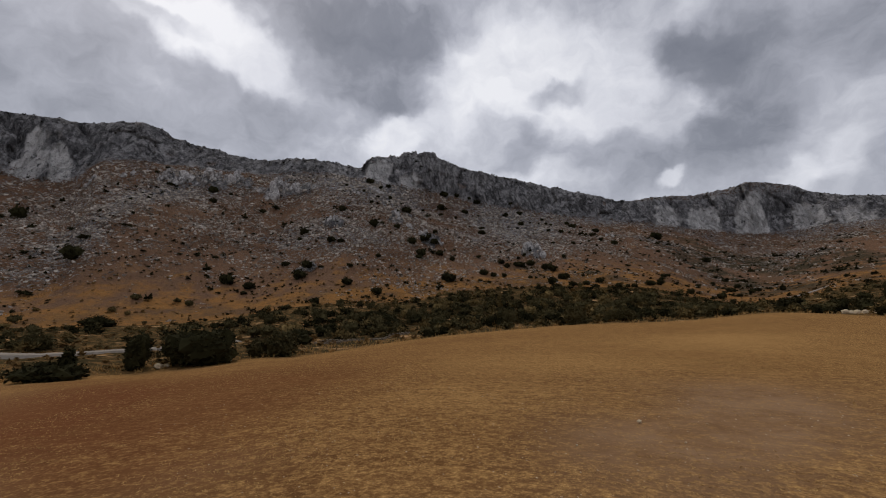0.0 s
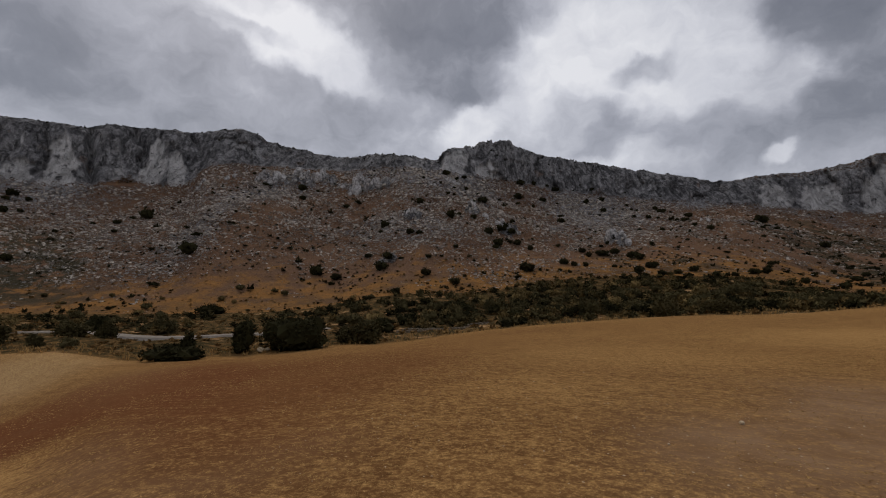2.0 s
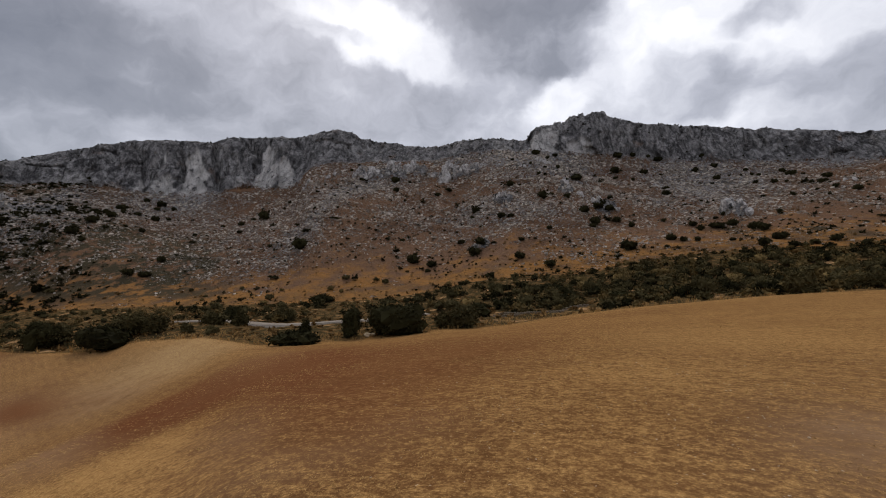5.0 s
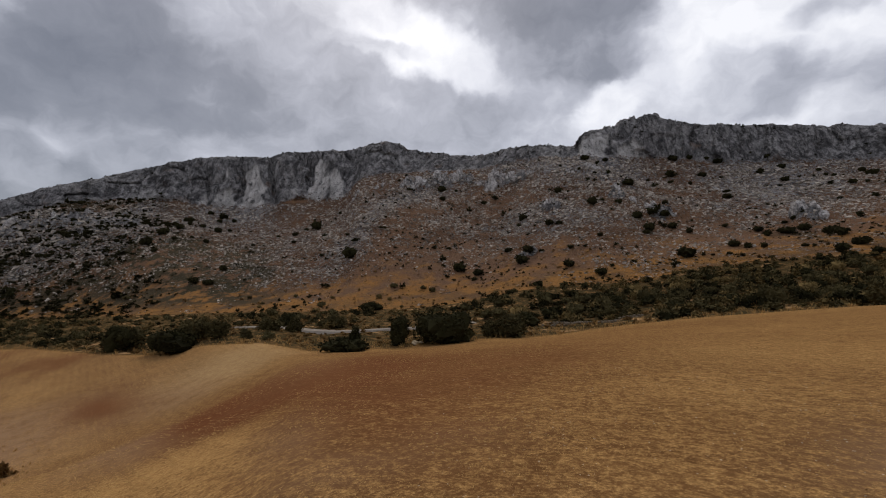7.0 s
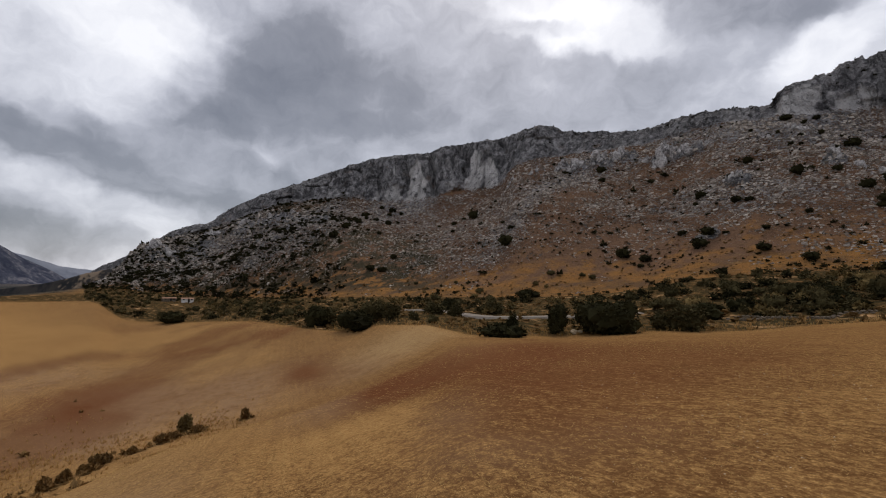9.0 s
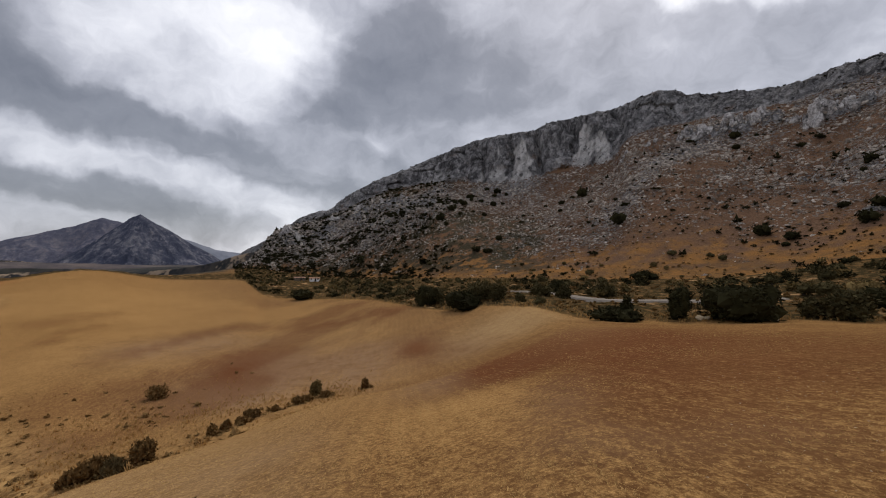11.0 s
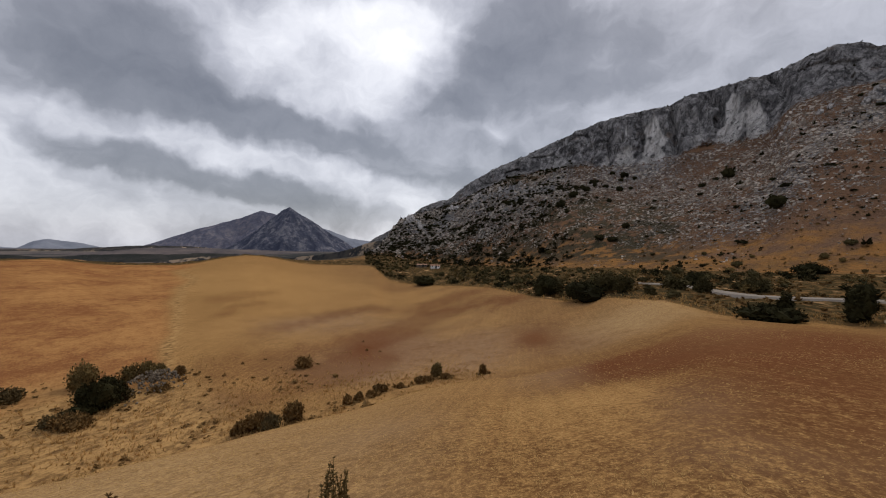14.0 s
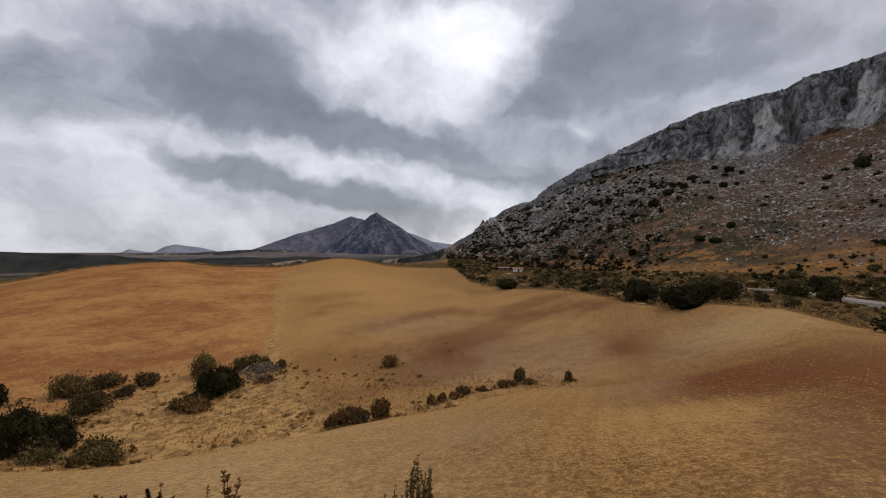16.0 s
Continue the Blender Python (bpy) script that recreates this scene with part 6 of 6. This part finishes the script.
def rock_share(b, r, u):
    x, y = -np.sin(turned(b)) * r, np.cos(turned(b)) * r
    patch = fbm(x / 55, y / 55, 104, 4)
    clump = fbm(x / 9, y / 9, 140, 3)
    tongue = np.exp(-((b - 36.6 + 18 * (u - 0.48)) / 2.6) ** 2) * step(0.30, 0.42, u) * (1 - step(0.70, 0.8, u))
    p = 0.05 + 0.42 * step(0.12, 0.42, u) + 0.28 * patch + 0.8 * tongue + 0.9 * clump
    return np.clip(p - 0.25 * (1 - step(-26, -12, b)) - 0.35 * (1 - step(0.12, 0.3, u)) * step(8, 20, b), 0, 1)


def build_cover():
    rng0 = np.random.default_rng(900)
    shapes = []
    block = np.array([(x, y, z) for x in (-1, 1) for y in (-0.75, 0.75) for z in (-0.6, 0.6)], float)
    sides = np.array([(0, 1, 3, 2), (4, 6, 7, 5), (0, 4, 5, 1), (2, 3, 7, 6), (1, 5, 7, 3), (0, 2, 6, 4)])
    for k in range(10):
        shapes.append(((block * (1 + 0.3 * rng0.normal(size=block.shape))) @ np.array(pose(0, 0, 0, *rng0.normal(size=3) * 16).to_3x3()), sides))
    b, r, u, rng = scatter(140000, 21, -45, 83, 5.05, 6.98, rock_share)
    size = np.minimum(np.exp(rng.normal(size=len(b)) * 0.45), 2.2) * (0.24 + 0.24 * u) * (1 + 0.5 * step(60, 74, b))
    places = [(*spot(bb, rr, 0.1), s, rng.uniform(0.6, 1.1)) for bb, rr, s in zip(b, r, size)]
    stuff("boulders", *grow(places, shapes, rng), BOULDER, "grey limestone boulders strewn over the dry slope", "boulders")

    clumps = []
    for k in range(6):
        lobes = random_lobes(rng0, 3, 1.0, 0.6)
        v, f = leaves(rng0, lobes, 26, 0.34, 0.3, 0.5)
        clumps.append((np.array(v), np.array(f)))

    def thick(b, r, u):
        x, y = -np.sin(turned(b)) * r, np.cos(turned(b)) * r
        return np.clip(0.22 + 0.9 * fbm(x / 22, y / 22, 150, 4) + 0.56 * step(55, 68, b) + 1.0 * streaks(b, u), 0, 1)

    b, r, u, rng = scatter(15000, 22, -45, 84, 5.0, 6.99, thick)
    size = np.exp(rng.normal(size=len(b)) * 0.4) * (0.8 + 1.0 * step(52, 66, b) + 0.9 * (rng.random(len(b)) < 0.12))
    places = [(*spot(bb, rr, 0.1), s, rng.uniform(0.7, 1.1)) for bb, rr, s in zip(b, r, size)]
    stuff("low_scrub", *grow(places, clumps, rng), LEAF_OAK, "small dark thorny shrubs dotted over the slope", "shrubs")

    lump = []
    for k in range(5):
        lobes = random_lobes(rng0, 4, 1.0, 0.62)
        v, f = merge([leaves(rng0, lobes, 60, 0.2, 0.2, 0.5), core(rng0, lobes[:2], 0.8)])
        four = [q if len(q) == 4 else (*q, q[2]) for q in f]
        lump.append((np.array(v), [tuple(dict.fromkeys(q)) for q in four]))

    def terraced(b, r, u):
        x, y = -np.sin(turned(b)) * r, np.cos(turned(b)) * r
        band = fbm((u + 0.012 * b) * 22, b / 5, 244, 3)
        return np.clip(0.0 + 1.2 * band + 0.7 * fbm(x / 26, y / 26, 246, 3), 0, 1) * step(54, 63, b) * step(0.22, 0.5, u + 0.02 * (b - 70))

    b, r, u, rng = scatter(5200, 31, 54, 81, 5.2, 7.0, terraced)
    size = np.minimum(np.exp(rng.normal(size=len(b)) * 0.35) * 3.2, 6.5)
    places = [(*spot(bb, rr, 0.2), q, rng.uniform(0.6, 1.0)) for bb, rr, q in zip(b, r, size)]
    stuff("terrace_scrub", *grow(places, lump, rng), LEAF_OAK, "dark evergreen bushes in rows on rocky terraces", "shrubs")

    b, r, u, rng = scatter(5200, 23, -45, 84, 4.02, 5.6, lambda b, r, u: 0.75 - 0.5 * u)
    size = np.exp(rng.normal(size=len(b)) * 0.35) * 0.75
    places = [(*spot(bb, rr, 0.08), s, rng.uniform(0.6, 1.0)) for bb, rr, s in zip(b, r, size)]
    stuff("dry_brush", *grow(places, clumps, rng), LEAF_DRY, "dry brown brush and thistles on the lower slope", "brush")

    for seed, mat, share, name in ((26, LEAF_OLIVE, 0.55, "grey-green"), (27, LEAF_OAK, 0.4, "dark green"), (28, LEAF_BROOM, 0.4, "yellow-brown")):
        full = []
        for k in range(4):
            lobes = random_lobes(rng0, 4, 1.0, 0.7)
            v, f = leaves(rng0, lobes, 90, 0.17, 0.6, 0.45)
            full.append((np.array(v), np.array(f)))
        b, r, u, rng = scatter(4600, seed, -45, 84, 4.04, 5.0, lambda b, r, u: share * (0.59 + 0.41 * step(58, 66, b)) * np.clip(0.25 - 0.12 * step(20, 26, b) * (1 - step(58, 64, b)) + 0.75 * step(24, -2, b) * step(-40, -28, b) + 0.85 * step(62, 68, b) + 0.7 * fbm(b / 2.5, r / 9, 180 + seed, 3), 0, 1))
        places = [(*spot(bb, rr, 0.1), s, rng.uniform(0.6, 1.0)) for bb, rr, s in zip(b, r, rng.uniform(1.2, 3.4, len(b)) * (1 - 0.25 * step(50, 62, b))) if not (22 < bb < 56 and rr < road_line(bb) + 5) and not (2.5 < bb < 16 and rr < 87.5) and not (73.6 < bb < 79 and 170 < rr < 265)]
        stuff("valley_scrub", *grow(places, full, rng), mat, name + " scrub filling the valley floor", "scrub")

    # top of the cliffs: clinging bushes
    rng = np.random.default_rng(905)
    places = []
    for k in range(420):
        i = int(rng.integers(110, 945))
        lo, hi = (sum(ROWS_NEAR) + ROWS_SLOPE, sum(ROWS_NEAR) + ROWS_SLOPE + ROWS_CLIFF)
        j = hi - int(abs(rng.normal()) * 7) if k % 3 else int(rng.integers(lo, hi))
        j = max(lo, min(hi, j))
        places.append((X[i, j], Y[i, j], Zg[i, j] - 0.25, rng.uniform(0.9, 2.4), rng.uniform(0.7, 1.0)))
    stuff("cliff_scrub", *grow(places, clumps, rng), LEAF_OAK, "dark bushes clinging to cliff ledges and the crest", "shrubs")

    # dry grass tufts of gully and banks
    tuft = []
    for k in range(5):
        n = 9
        v, f = [], []
        for j in range(n):
            w = 2 * math.pi * j / n + rng0.uniform(-0.3, 0.3)
            d = np.array((math.cos(w), math.sin(w)))
            o = len(v)
            h = rng0.uniform(0.6, 1.0)
            q = np.array((-d[1], d[0])) * 0.045
            v += [(d[0] * 0.05 - q[0], d[1] * 0.05 - q[1], 0), (d[0] * 0.05 + q[0], d[1] * 0.05 + q[1], 0), (d[0] * 0.38 * h, d[1] * 0.38 * h, h)]
            f.append((o, o + 1, o + 2))
        tuft.append((np.array(v), np.array(f)))
    b, r, u, rng = scatter(15000, 24, 66, 131, 1.45, 3.06, lambda b, r, u: step(64, 76, b) * np.clip(0.45 + 1.2 * fbm(b / 3, r / 5, 160, 3) + 0.3 * step(98, 108, b), 0, 1))
    places = [(*spot(bb, rr, 0.02), s, 0.8) for bb, rr, s in zip(b, r, np.exp(rng.normal(size=len(b)) * 0.35) * 0.26)]
    stuff("dry_grass", *grow(places, tuft, rng), STRAW, "tall dry golden grass in the gully", "grass")
    b, r, u, rng = scatter(2600, 25, -45, 84, 3.99, 4.12, lambda b, r, u: 0.8 + 0 * b)
    places = [(*spot(bb, rr, 0.02), s, 0.8) for bb, rr, s in zip(b, r, np.exp(rng.normal(size=len(b)) * 0.35) * 0.5)]
    stuff("dry_grass", *grow(places, tuft, rng), STRAW, "dry golden grass fringe along the field's edge", "grass")

    b, r, u, rng = scatter(1500, 29, 80, 131, 1.45, 3.1, lambda b, r, u: np.clip(0.05 + 1.6 * fbm(b / 4, r / 6, 165, 3) + 0.2 * step(104, 112, b), 0, 1))
    places = [(*spot(bb, rr, 0.05), s, rng.uniform(0.5, 0.9)) for bb, rr, s in zip(b, r, np.exp(rng.normal(size=len(b)) * 0.4) * 0.34)]
    for gb, gr, gw, gh, leaf, label in GULLY_BUSHES:
        for _ in range(int(3 + 4 * gw)):
            places.append((*spot(gb + rng.normal() * gw / gr * 40, gr + rng.normal() * gw * 0.6, 0.05), rng.uniform(0.25, 0.7), rng.uniform(0.5, 0.9)))
    stuff("dry_brush", *grow(places, clumps, rng), LEAF_DRY, "low dry brown brush along the gully", "brush")

    # crumbs of pale stone on the near ground
    rng = np.random.default_rng(907)
    places = []
    for k in range(900):
        b, r = rng.uniform(-50, 30), 3.2 + 12 * rng.random() ** 1.4
        places.append((*spot(b, r, 0.004), rng.uniform(0.005, 0.013) * (0.6 + 0.05 * r), rng.uniform(0.6, 1.0)))
    stuff("pebbles", *grow(places, shapes, rng), PALESTONE, "small pale pebbles scattered over the stubble", "pebbles")

    # stubble rows close by: short upright tufts of cut straw
    rng = np.random.default_rng(906)
    n = 130000
    b, r = rng.uniform(-50, 131, n), 3.0 + 40 * rng.random(n) ** 1.5
    x, y = -np.sin(turned(b)) * r, np.cos(turned(b)) * r
    ca, sa = math.cos(radians(68)), math.sin(radians(68))
    d = x * ca + y * sa
    d2 = np.round(d / 0.3) * 0.3 + rng.normal(size=n) * 0.05
    x, y = x + (d2 - d) * ca, y + (d2 - d) * sa
    b, r = np.degrees(np.arctan2(-x, y)) / UNIT, np.hypot(x, y)
    keep = (r > 2.6) & (rng.random(n) < np.clip(0.45 + 1.3 * fbm(x / 2.5, y / 2.5, 170, 3) + 0.5 * fbm(x / 9, y / 9, 174, 2), 0.04, 1) * (1 - step(24, 41, r))) & (b > -55) & (b < 131)
    x, y, b, r = x[keep], y[keep], b[keep], r[keep]
    column = np.clip(((b - bearings[0]) / 0.15).round().astype(int), 0, len(bearings) - 1)
    z = np.empty(len(r))
    for k in np.unique(column):
        at = column == k
        z[at] = np.interp(r[at], RR[k], Zg[k])
    size = rng.uniform(0.6, 1.4, len(r)) * (0.013 + 0.0008 * r)
    tri = []
    for k in range(3):
        w = rng.uniform(0, 2 * math.pi, len(r))
        ca, sa, h = np.cos(w) * size, np.sin(w) * size, size * rng.uniform(0.15, 0.6, len(r))
        jx, jy = x + rng.normal(size=len(r)) * size * 0.6, y + rng.normal(size=len(r)) * size * 0.6
        lx, ly = rng.normal(size=len(r)) * size, rng.normal(size=len(r)) * size
        tri.append(np.stack([np.stack([jx - ca * 0.5, jy - sa * 0.5, z - 0.004], 1), np.stack([jx + ca * 0.5, jy + sa * 0.5, z - 0.004], 1), np.stack([jx + lx, jy + ly, z + h], 1)], 1))
    verts = np.concatenate(tri).reshape(-1, 3)
    faces = np.arange(len(verts)).reshape(-1, 3)
    verts, faces = verts.tolist(), [tuple(q) for q in faces.tolist()]
    stuff("stubble", verts, faces, STRAW, "short cut straw stubble along drilled rows", "stubble")


build_cover()
